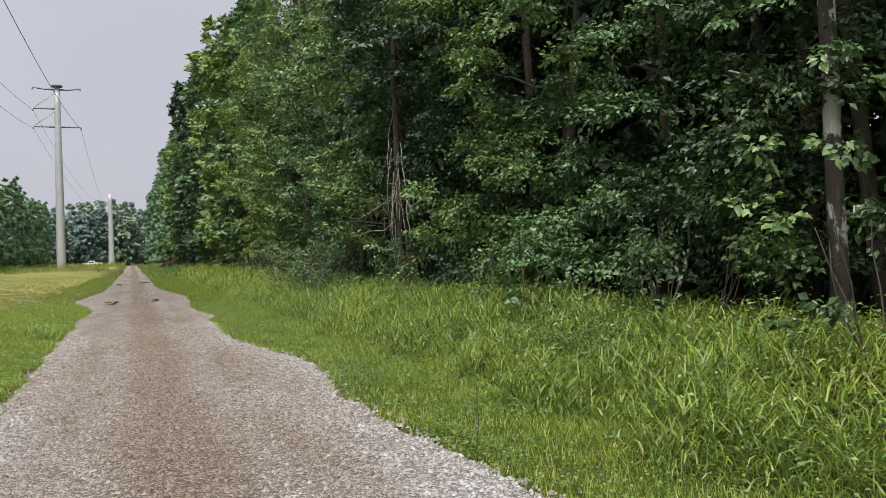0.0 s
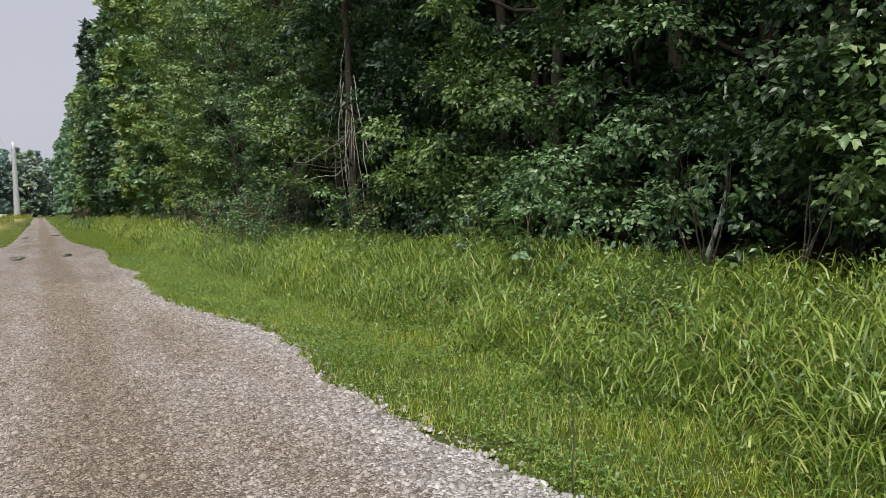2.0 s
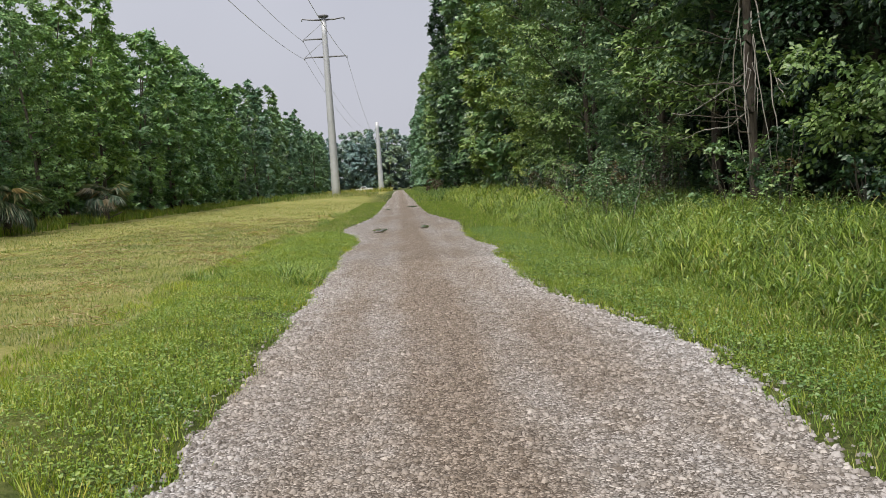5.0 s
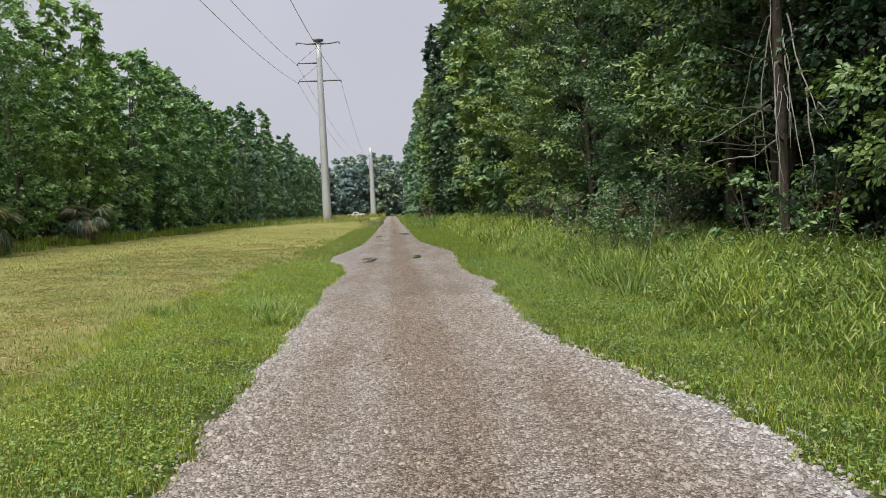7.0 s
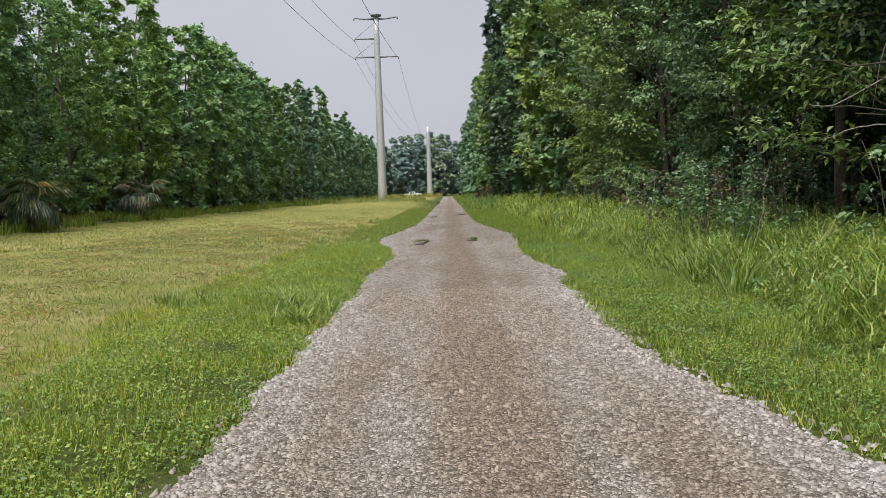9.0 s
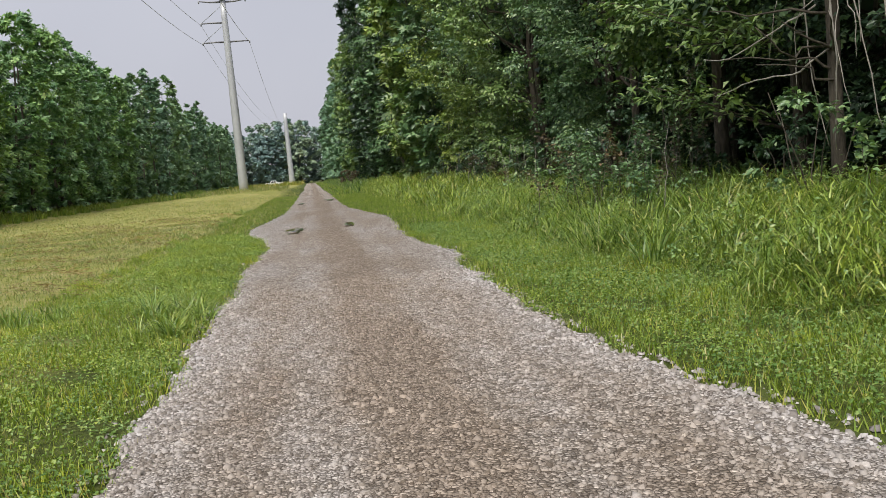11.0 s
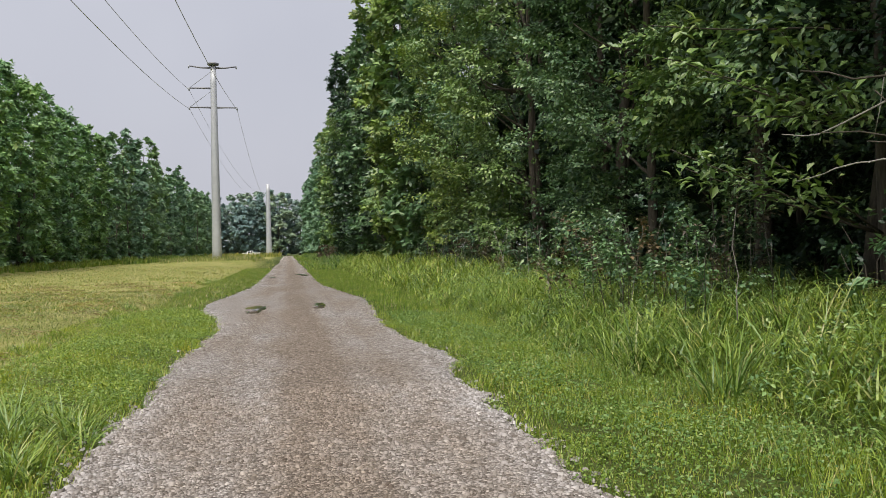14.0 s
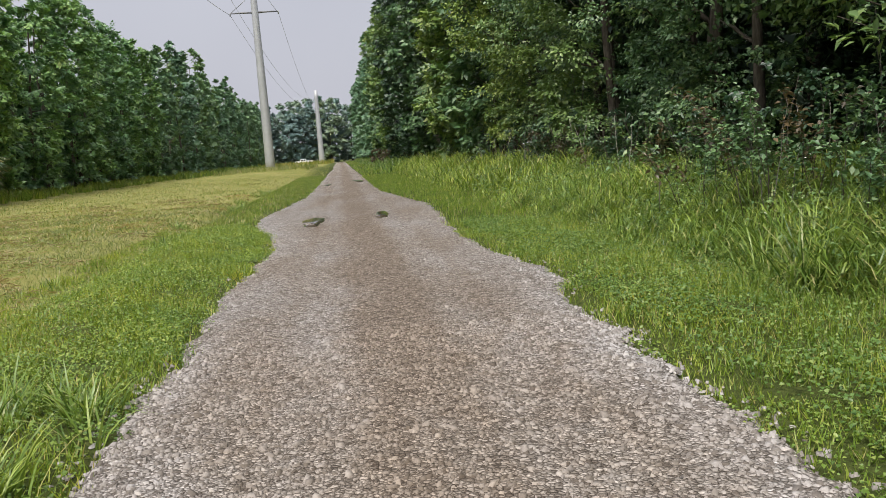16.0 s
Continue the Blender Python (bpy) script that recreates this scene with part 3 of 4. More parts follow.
def stand(protos, spots, seed, zfun=land, tilt=2.0, scale=(0.9, 1.12), kinds=()):
    """Plant some trees at spots: each is set down once and copied for the rest. kinds: which tree goes to the first spots."""
    rng = np.random.default_rng(seed)
    used = set()
    order = []
    for i, (x, y, turn) in enumerate(spots):
        k = kinds[i] if i < len(kinds) else int(rng.integers(len(protos)))
        s = rng.uniform(*scale)
        m = pose(x, y, float(zfun(x, y)) - 0.05, rng.normal(0, tilt), rng.normal(0, tilt), turn + rng.normal(0, 9))
        order.append((k, m, s))
    for k, m, s in order:
        ob = protos[k]
        if k in used:
            ob = copy_thing(protos[k], m)
            ob.scale = (s, s, s)
        else:
            used.add(k)
            ob.matrix_basis = m
    return order


WEST = math.pi
# edge of the near wood on the track's right-hand side, grown out over the bank
near = [tree("tree", 20 + i, h, r, f, 48, 304, sz * 0.9, leaf, WEST, 0.88, g, lab, "trees along the near wood edge", limbs=6, low=1.45, fine=1.35, tuck=0.62)
        for i, (h, r, f, n, sz, leaf, g, lab) in enumerate([
            (17, 2.7, 1.5, 330, 0.135, LEAF_MID, 0.15, "leafy green broadleaf tree on the wood edge, branches to the ground"),
            (19, 2.5, 1.7, 330, 0.13, LEAF_MID, 0.18, "deep green broadleaf tree on the wood edge, dense to the ground"),
            (16, 2.8, 1.4, 330, 0.15, LEAF_LIGHT, 0.13, "yellow-green broadleaf tree at the wood edge, lit sprays"),
            (18, 2.4, 1.6, 330, 0.13, LEAF_MID, 0.16, "mid-green young tree on the wood edge, feathery sprays"),
            (17, 2.6, 3.0, 320, 0.14, LEAF_MID, 0.17, "green tree at the wood edge, hollow and dark below its boughs"),
            (18, 2.8, 0.7, 320, 0.14, LEAF_DARK_SHADE, 0.15, "tree standing back in the wood, shade put into its leaf colour")])]
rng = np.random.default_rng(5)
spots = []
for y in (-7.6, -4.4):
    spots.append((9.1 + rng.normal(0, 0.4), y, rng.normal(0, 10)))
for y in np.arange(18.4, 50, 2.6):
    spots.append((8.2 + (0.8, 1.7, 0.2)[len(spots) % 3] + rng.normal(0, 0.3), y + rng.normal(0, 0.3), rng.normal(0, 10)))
# the last six stand back, with the wood's shade in their leaf colour
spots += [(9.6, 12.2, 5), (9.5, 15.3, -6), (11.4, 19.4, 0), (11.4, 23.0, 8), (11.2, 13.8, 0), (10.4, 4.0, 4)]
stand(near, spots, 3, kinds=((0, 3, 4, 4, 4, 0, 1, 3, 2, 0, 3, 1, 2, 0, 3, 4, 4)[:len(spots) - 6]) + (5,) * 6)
# the few trees beside the start of the walk, with finer leaves
close = [tree("tree", 40 + i, h, r, f, k, 416, sz, leaf, WEST, 0.8, g, lab, "trees along the near wood edge", limbs=6, low=1.7, fine=1.05)
         for i, (h, r, f, k, sz, leaf, g, lab) in enumerate([
             (15, 2.3, 0.9, 60, 0.1, LEAF_DARK_SHADE, 0.12, "thin small-leaved tree on the shaded bank"),
             (17, 2.8, 0.8, 74, 0.1, LEAF_MID, 0.15, "small-leaved green tree hanging over the bank"),
             (17, 3.0, 0.8, 74, 0.1, LEAF_LIGHT, 0.14, "yellow-green small-leaved tree hanging over the bank")])]
stand(close, [(9.0, 1.4, 0), (9.3, 6.4, 6), (9.0, 9.5, -5)], 13, kinds=(0, 1, 2))
# further along the same wood
along = [tree("tree", 60 + i, h, r, f, 64, 125, sz * 0.92, leaf, WEST, 0.9, 0.16, lab, "trees along the far wood edge", limbs=3, fine=1.1, far=True)
         for i, (h, r, f, n, sz, leaf, lab) in enumerate([
             (19.5, 2.1, 0.8, 230, 0.34, LEAF_MID, "tall slender green tree in the long wood edge"),
             (21, 1.9, 1.0, 230, 0.32, LEAF_DARK_SHADE, "tall dark green tree in the long wood edge"),
             (18, 2.2, 0.6, 230, 0.35, LEAF_MID, "bushy green tree in the long wood edge"),
             (20, 2.0, 0.8, 230, 0.32, LEAF_LIGHT, "light green tree in the long wood edge")])]
spots = [(8.0 + (-0.5, 1.5, 0.3)[i % 3] + rng.normal(0, 0.5), y + rng.normal(0, 0.5), rng.normal(0, 14)) for i, y in enumerate(np.arange(50.5, 130, 3.3))]
stand(along, spots, 4, kinds=(0, 1, 2, 3))
hazy = [tree("tree", 70 + i, h, 2.3, 0.8, 46, 64, 0.5, LEAF_FAR_HAZE, WEST, 0.9, 0.16, "distant tree in the long wood edge, pale haze in its leaf colour", "distant trees along both woods", limbs=2, fine=1.25, far=True) for i, h in enumerate((19, 21, 17.5))]
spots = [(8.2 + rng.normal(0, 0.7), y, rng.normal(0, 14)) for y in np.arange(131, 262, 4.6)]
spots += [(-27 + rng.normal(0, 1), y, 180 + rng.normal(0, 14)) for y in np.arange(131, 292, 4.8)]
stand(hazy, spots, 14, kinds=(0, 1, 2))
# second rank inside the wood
inner = [tree("tree", 80 + i, 19, 3.4, f, 50, 140, 0.26, LEAF_DARK_SHADE, None, 1.0, 0.17, "forest tree inside the wood, shade put into its leaf colour", "trees inside the wood", limbs=3, fine=1.4, far=True) for i, f in enumerate((2.2, 3.2))]
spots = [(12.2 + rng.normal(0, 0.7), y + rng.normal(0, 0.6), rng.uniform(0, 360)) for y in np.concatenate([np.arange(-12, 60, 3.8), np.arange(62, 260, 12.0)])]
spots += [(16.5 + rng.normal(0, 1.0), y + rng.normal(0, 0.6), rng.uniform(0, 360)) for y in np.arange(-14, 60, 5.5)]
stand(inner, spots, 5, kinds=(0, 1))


# Loose dark leaf pieces added behind the trees to block light and sky gaps.
def leaf_fill(name, xr, yr, zr, n, size, seed, label):
    rng = np.random.default_rng(seed)
    P = np.stack([rng.uniform(*xr, n), rng.uniform(*yr, n), zr[0] + (zr[1] - zr[0]) * rng.beta(1.2, 1.0, n)], 1)
    P[:, 2] = np.minimum(P[:, 2], zr[1] - 3 + 2.5 * ripple(P[:, 0], P[:, 1], 0.5))
    L = size * rng.uniform(0.6, 1.4, n)
    stuff(name, *slivers(P, rng.normal(0, 1, (n, 3)), np.array([0, 0, 1.0]) + rng.normal(0, 0.6, (n, 3)), L, L * 0.6), LEAF_DARK_SHADE, label, "woods")


leaf_fill("wood_depth", (13, 27), (-22, 48), (0.3, 20), 70000, 0.55, 1, "deep shaded woodland behind the near trees")
leaf_fill("wood_depth", (10.5, 24), (-22, 48), (0.3, 6), 22000, 0.4, 4, "dark low undergrowth inside the shaded wood")
# unseen leaf layer added overhead to keep light out of the wood
leaf_fill("wood_canopy", (11.5, 17), (-14, 52), (6.5, 18.5), 36000, 0.5, 7, "closed leaf canopy shading the inside of the wood")
leaf_fill("wood_depth", (27, 38), (-30, 90), (0.3, 20), 32000, 0.8, 6, "deep shaded woodland further behind the near trees")
leaf_fill("wood_depth", (14, 38), (48, 270), (0.5, 19), 34000, 0.9, 2, "deep shaded woodland behind the long wood edge")
leaf_fill("wood_depth", (-55, -32), (15, 290), (0.3, 16), 26000, 1.7, 3, "deep shaded woodland beyond the mown field")

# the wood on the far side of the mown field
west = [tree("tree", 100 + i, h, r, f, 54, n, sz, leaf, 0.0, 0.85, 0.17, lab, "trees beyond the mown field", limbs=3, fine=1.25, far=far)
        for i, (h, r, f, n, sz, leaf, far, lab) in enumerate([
            (17.8, 2.5, 0.9, 190, 0.22, LEAF_WEST_LIT, False, "tall narrow green tree beyond the mown field"),
            (18.3, 2.4, 1.2, 190, 0.21, LEAF_WEST_LIT, False, "tall dark green tree beyond the mown field"),
            (16.8, 2.6, 0.7, 190, 0.23, LEAF_WEST_LIT, False, "bushy green tree at the edge of the field, leaf colour brightened"),
            (18.8, 2.4, 1.4, 120, 0.31, LEAF_WEST_LIT, True, "high green-crowned tree beyond the mown field"),
            (17.3, 2.5, 0.8, 120, 0.33, LEAF_WEST_LIT, True, "leafy green tree at the edge of the field"),
            (18.0, 2.5, 0.8, 120, 0.31, LEAF_WEST_LIT, True, "green tree beyond the mown field, leaf colour brightened")])]
spots = [(-27.0 + (0.7, -1.9, 0.2)[i % 3] + rng.normal(0, 0.5), y + rng.normal(0, 0.5), rng.normal(0, 14)) for i, y in enumerate(np.arange(27, 66, 2.7))]
stand(west[:3], spots, 6, scale=(0.93, 1.09), kinds=(0, 1, 2))
spots = [(-27.0 + (0.7, -1.9, 0.2)[i % 3] + rng.normal(0, 0.5), y + rng.normal(0, 0.5), rng.normal(0, 14)) for i, y in enumerate(np.arange(66, 131, 2.9))]
spots += [(-31.5 + rng.normal(0, 0.8), y, rng.normal(0, 14)) for y in np.arange(22, 140, 8.0)]
stand(west[3:], spots, 16, scale=(0.93, 1.09), kinds=(0, 1, 2))
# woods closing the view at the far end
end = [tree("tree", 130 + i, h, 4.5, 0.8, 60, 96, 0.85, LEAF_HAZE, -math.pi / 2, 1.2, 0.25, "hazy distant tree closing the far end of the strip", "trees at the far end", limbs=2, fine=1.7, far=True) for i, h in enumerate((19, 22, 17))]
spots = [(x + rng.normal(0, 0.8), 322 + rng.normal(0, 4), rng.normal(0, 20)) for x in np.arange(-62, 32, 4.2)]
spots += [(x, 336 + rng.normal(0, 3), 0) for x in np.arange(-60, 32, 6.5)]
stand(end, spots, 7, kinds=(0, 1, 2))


# ---- single trees near the walk ----
def lone_trunk(name, base, top, girth, mat, label, seed):
    rng = np.random.default_rng(seed)
    ob = tagged(new(name), label, "tree")
    line = wander(rng, base, top, 14, 0.03)
    part("trunk", mesh_of("trunk", *tube(line, np.linspace(girth, girth * 0.55, 14) * np.r_[1.25, 1.08, np.ones(12)], 12, 0.05, rng), mat, True), ob)
    return ob, line, rng


pale, line, rng = lone_trunk("tree", (7.55, 0.75, 0.2), (7.3, 0.8, 14), 0.11, BARK_PALE, "slim tree with pale lichen-blotched bark at the wood edge", 8)
for j, (dx, dy, dz) in ((3, (-0.4, 1.2, 0.5)), (5, (-0.9, 0.9, 1.0)), (8, (0.5, 1.4, 1.5))):
    part("limb", mesh_of("limb", *tube(wander(rng, line[j], line[j] + np.array([dx, dy, dz]), 6, 0.05), np.linspace(0.05, 0.012, 6), 6), BARK_PALE, True), pale)
V, F = crown(rng, 13, 1.3, 1.3, 64, 80, 0.11, WEST, 1.6, 0.5, low=1.5)
part("crown", mesh_of("crown", V + np.array([7.7, 0.9, 0.2]), F, LEAF_MID), pale)

vine, line, rng = lone_trunk("tree", (6.72, 14.4, 0.2), (6.75, 14.6, 13), 0.09, BARK, "shaded tree trunk hung with bare pale vines", 9)
for k in range(7):
    z0 = rng.uniform(3.2, 5.5)
    out = rng.uniform(0.3, 1.6)
    turn = rng.choice([-1.0, 1.0]) * rng.uniform(0.3, 1.0)
    p0 = np.array([6.72, 14.4, z0])
    p1 = p0 + np.array([-0.25 * out, turn * out * 0.8, rng.uniform(-0.3, 0.5)])
    p2 = p1 + np.array([-0.15, turn * 0.35, -rng.uniform(0.8, 2.2)])
    t = np.linspace(0, 1, 12)[:, None]
    bow = (1 - t) ** 2 * p0 + 2 * t * (1 - t) * p1 + t ** 2 * p2 + np.cumsum(rng.normal(0, 0.025, (12, 3)), 0)
    part("vine", mesh_of("vine", *tube(bow, np.linspace(0.009, 0.005, 12), 5), DEADWOOD, True), vine, "bare pale hanging vine")
for k, knots in enumerate((((6.7, 14.2, 4.6), (6.6, 13.6, 3.7), (6.5, 13.0, 2.95), (6.35, 12.3, 2.5)),
                           ((6.55, 13.3, 3.3), (6.5, 13.1, 2.6), (6.55, 13.0, 2.0), (6.6, 13.2, 1.7)),
                           ((6.5, 12.9, 2.9), (6.35, 12.5, 2.95), (6.2, 12.1, 2.8), (6.1, 11.7, 2.85)),
                           ((6.7, 14.3, 4.4), (6.6, 14.0, 3.6), (6.55, 13.75, 2.6), (6.6, 13.55, 1.5)),
                           ((6.6, 14.5, 4.5), (6.45, 14.6, 3.6), (6.5, 14.7, 2.4), (6.6, 14.5, 1.3)),
                           ((6.65, 14.4, 2.6), (6.4, 14.9, 2.3), (6.1, 15.5, 2.35), (5.9, 16.1, 2.2)),
                           ((6.6, 14.6, 3.2), (6.3, 15.2, 3.0), (6.0, 15.8, 2.75), (5.8, 16.2, 2.8)),
                           ((6.6, 14.35, 3.9), (6.4, 14.0, 2.9), (6.5, 14.1, 2.0), (6.62, 14.3, 1.2)))):
    K = np.array(knots)
    t = np.linspace(0, 3, 16)
    bow = np.stack([np.interp(t, np.arange(4), K[:, d]) for d in range(3)], 1)
    bow[1:-1] = (bow[:-2] + 2 * bow[1:-1] + bow[2:]) / 4
    bow = bow + np.cumsum(rng.normal(0, 0.012, bow.shape), 0)
    part("vine", mesh_of("vine", *tube(bow, np.linspace(0.014, 0.006, 16), 6), DEADWOOD, True), vine, "bare pale hanging vine")
for k in range(7):
    a = 2.2 + 2.0 * rng.random()
    e = np.array([6.72 + math.cos(a) * 1.2, 14.4 + (k - 3) * 0.35, rng.uniform(1.6, 4.4)])
    part("limb", mesh_of("limb", *tube(wander(rng, (6.72, 14.4, e[2] - 0.3), e, 7, 0.06), np.linspace(0.022, 0.006, 7), 5), BARK, True), vine)
V, F = crown(rng, 13, 1.6, 5.0, 44, 160, 0.13, WEST + 0.5, 1.1)
part("crown", mesh_of("crown", V + np.array([7.0, 14.6, 0.2]), F, LEAF_DARK_SHADE), vine)

# the tree whose bright sprays reach out over the bank beside the vines
maple = tagged(new("tree"), "young tree with bright sprays of large toothed leaves over the bank", "tree")
rng = np.random.default_rng(12)
line = wander(rng, (7.9, 17.0, 0.2), (7.6, 17.0, 11), 9, 0.06)
part("trunk", mesh_of("trunk", *tube(line, np.linspace(0.1, 0.03, 9), 9, 0.05, rng), BARK, True), maple)
leafage = []
for k, (ex, ey, ez) in enumerate(((4.7, 17.3, 4.3), (4.5, 17.0, 3.85), (5.0, 16.6, 3.6), (5.3, 16.4, 3.0), (4.9, 17.2, 2.7), (5.6, 16.2, 2.5), (5.7, 16.0, 3.9), (5.9, 17.0, 5.8), (6.1, 15.6, 3.2), (5.5, 18.2, 2.6))):
    e = np.array([ex, ey, ez])
    j = int(np.clip(ez / 11 * 8, 1, 7))
    limb = wander(rng, line[j], e, 8, 0.03)
    part("limb", mesh_of("limb", *tube(limb, np.linspace(0.022, 0.005, 8), 5), BARK, True), maple)
    n = 84
    q = rng.uniform(0.35, 1.0, n)
    at = limb[np.clip((q * 7).astype(int), 0, 7)] + rng.normal(0, 1, (n, 3)) * np.array([0.14, 0.22, 0.07])
    D = unit(e - line[j]) + rng.normal(0, 0.6, (n, 3)) - np.array([0, 0, 0.25])
    L = rng.uniform(0.12, 0.22, n)
    leafage.append(leaves(at, D, np.array([-0.3, -0.2, 1.0]) + rng.normal(0, 0.3, (n, 3)), L, L * 0.42))
part("crown", mesh_of("crown", *join(leafage), LEAF_LIGHT), maple)


def shrub(seed, x, y, h, r, leaf, label, size=0.09, count=26, per=22, stems=5, base=0.25, thick=0.014):
    rng = np.random.default_rng(seed)
    z = float(land(x, y))
    ob = tagged(new("shrub"), label, "shrub", "shrubs along the wood edge")
    ob.matrix_basis = pose(x, y, z)
    for i in range(stems):
        a = rng.uniform(0, 2 * math.pi)
        part("stem", mesh_of("stem", *tube(wander(rng, (0, 0, -0.05), (math.cos(a) * r * 0.7, math.sin(a) * r * 0.7, h * rng.uniform(0.6, 1)), 6, 0.03), np.linspace(thick, thick * 0.3, 6), 5), BARK, True), ob)
    V, F = crown(rng, h, r, h * base, count // 2, per * 2, size, None, 1.0, 0.3)
    part("crown", mesh_of("crown", V, F, leaf), ob)
    return ob


rng = np.random.default_rng(77)
for i, y in enumerate(np.arange(-5, 46, 2.1)):
    # three in four take the dark leaf: shade under the boughs as colour
    leaf = (LEAF_DARK_SHADE, LEAF_MID, LEAF_DARK_SHADE, LEAF_DARK_SHADE)[i % 4]
    shrub(200 + i, 6.5 + rng.normal(0, 0.35), y + rng.normal(0, 0.4), rng.uniform(1.1, 1.9), rng.uniform(0.45, 0.8), leaf,
          ("leafy undergrowth shrub in the tall grass, leaf colour darkened for shade", "green leafy undergrowth shrub at the wood edge", "shaded undergrowth shrub under the trees", "small sapling in the tall grass, leaf colour darkened for shade")[i % 4])


def bramble(seed, x, y, h, r, shoots, leaf, label, size=0.075):
    """Arching shoots from a tangle at the foot, set with small leaves all along."""
    rng = np.random.default_rng(seed)
    ob = tagged(new("bramble"), label, "bramble", "brambles in the bank")
    ob.matrix_basis = pose(x, y, float(land(x, y)))
    tufts, dry = [], []
    for i in range(shoots):
        a, top = rng.uniform(0, 2 * math.pi), h * rng.uniform(0.45, 1.0)
        foot = np.array([*rng.normal(0, r * 0.45, 2), 0.1])
        knee = foot + np.array([*rng.normal(0, r * 0.2, 2), top])
        end = knee + np.array([math.cos(a), math.sin(a), rng.uniform(-0.5, 0.35)]) * r * rng.uniform(0.25, 0.8)
        t = np.linspace(0, 1, 12)[:, None]
        bow = (1 - t) ** 2 * foot + 2 * t * (1 - t) * knee + t ** 2 * end + np.cumsum(rng.normal(0, 0.012, (12, 3)), 0)
        part("shoot", mesh_of("shoot", *tube(bow, np.linspace(0.006, 0.002, 12), 4), (BARK, BARK_GREY)[i % 2], True), ob)
        n = 60
        f = rng.uniform(2.5, 11, n)
        at = np.stack([np.interp(f, np.arange(12), bow[:, d]) for d in range(3)], 1) + rng.normal(0, 0.045, (n, 3))
        D = rng.normal(0, 1, (n, 3)) * np.array([1, 1, 0.5])
        L = size * rng.uniform(0.6, 1.4, n)
        (dry if rng.random() < 0.3 else tufts).append(leaves(at, D, np.array([0, 0, 1.0]) + rng.normal(0, 0.4, (n, 3)), L, L * 0.6))
    part("foliage", mesh_of("foliage", *join(tufts), leaf), ob)
    if dry:
        part("dry_foliage", mesh_of("dry_foliage", *join(dry), DEAD_LEAF), ob, "withered brown leaves")


bramble(300, 5.4, 18.8, 1.6, 0.9, 24, LEAF_MID, "tangled brown-stemmed bramble in the tall grass")
bramble(304, 6.2, 17.9, 2.4, 0.8, 16, LEAF_MID, "tall leafy bramble shoots rising over the grass")
bramble(305, 5.2, 20.6, 1.3, 0.9, 18, LEAF_MID, "brown withered bramble among the tall grass")
bramble(301, 5.2, 17.0, 1.5, 0.5, 10, LEAF_MID, "thin leafy bramble rising from the tall grass")
for i, (x, y) in enumerate(((6.1, 22.4), (6.3, 25.0), (6.0, 27.8), (6.3, 31.0), (6.1, 34.5), (6.4, 12.2))):
    bramble(310 + i, x, y, 1.25, 0.8, 9, (LEAF_DARK_SHADE, LEAF_MID)[i % 2], "low half-withered bramble at the foot of the wood", 0.085)
shrub(302, 5.0, 113.0, 1.9, 1.3, DEAD_LEAF, "rust-brown dying shrub by the long wood edge", 0.2, 40, 20, 6)
shrub(303, 5.6, 108.0, 1.6, 1.1, DEAD_LEAF, "rust-brown dying shrub by the long wood edge", 0.2, 36, 20, 6)


def stick(a, b, r, mat, label, name="dead_branch", sides=5, seed=0, bend=0.02):
    rng = np.random.default_rng(seed)
    return tagged(new(name, mesh_of(name, *tube(wander(rng, a, b, 9, bend), np.linspace(r, r * 0.4, 9), sides), mat, True)), label, "branch")


stick((2.62, -0.15, -0.05), (2.66, -0.05, 0.74), 0.006, BARK, "thin dark dry weed standing in the verge", "dry_weed", 5, 3, 0.006)
stick((4.6, 15.2, 0.7), (5.2, 16.2, 1.9), 0.007, BARK_GREY, "pale bare twig leaning out of the grass", seed=5)
stick((4.9, 16.4, 0.7), (4.4, 15.4, 1.65), 0.006, BARK_GREY, "pale bare twig leaning out of the grass", seed=6)
stick((5.6, 16.0, 0.5), (5.0, 15.2, 1.5), 0.006, BARK_GREY, "pale bare twig leaning out of the grass", seed=7)
rng = np.random.default_rng(31)
for i in range(54):
    x, y = rng.uniform(5.4, 7.0), rng.uniform(18.5, 46)
    z = float(land(x, y))
    stick((x, y, z), (x + rng.normal(0, 0.35), y + rng.normal(0, 0.5), z + rng.uniform(0.9, 1.6)), 0.008, (DEADWOOD, BARK)[i % 2], "dry brown weed stalk at the wood edge", "dry_stalk", 5, i, 0.01)
for i in range(7):
    x, y = rng.uniform(7.0, 7.9), rng.uniform(-2, 60)
    stick((x, y, 0.3), (x + rng.normal(0, 0.2), y + rng.normal(0, 0.2), rng.uniform(3, 6)), rng.uniform(0.02, 0.045), (BARK_GREY, BARK_PALE)[i % 2], "slim grey sapling stem in the wood's shade", "sapling", 6, 50 + i, 0.03)


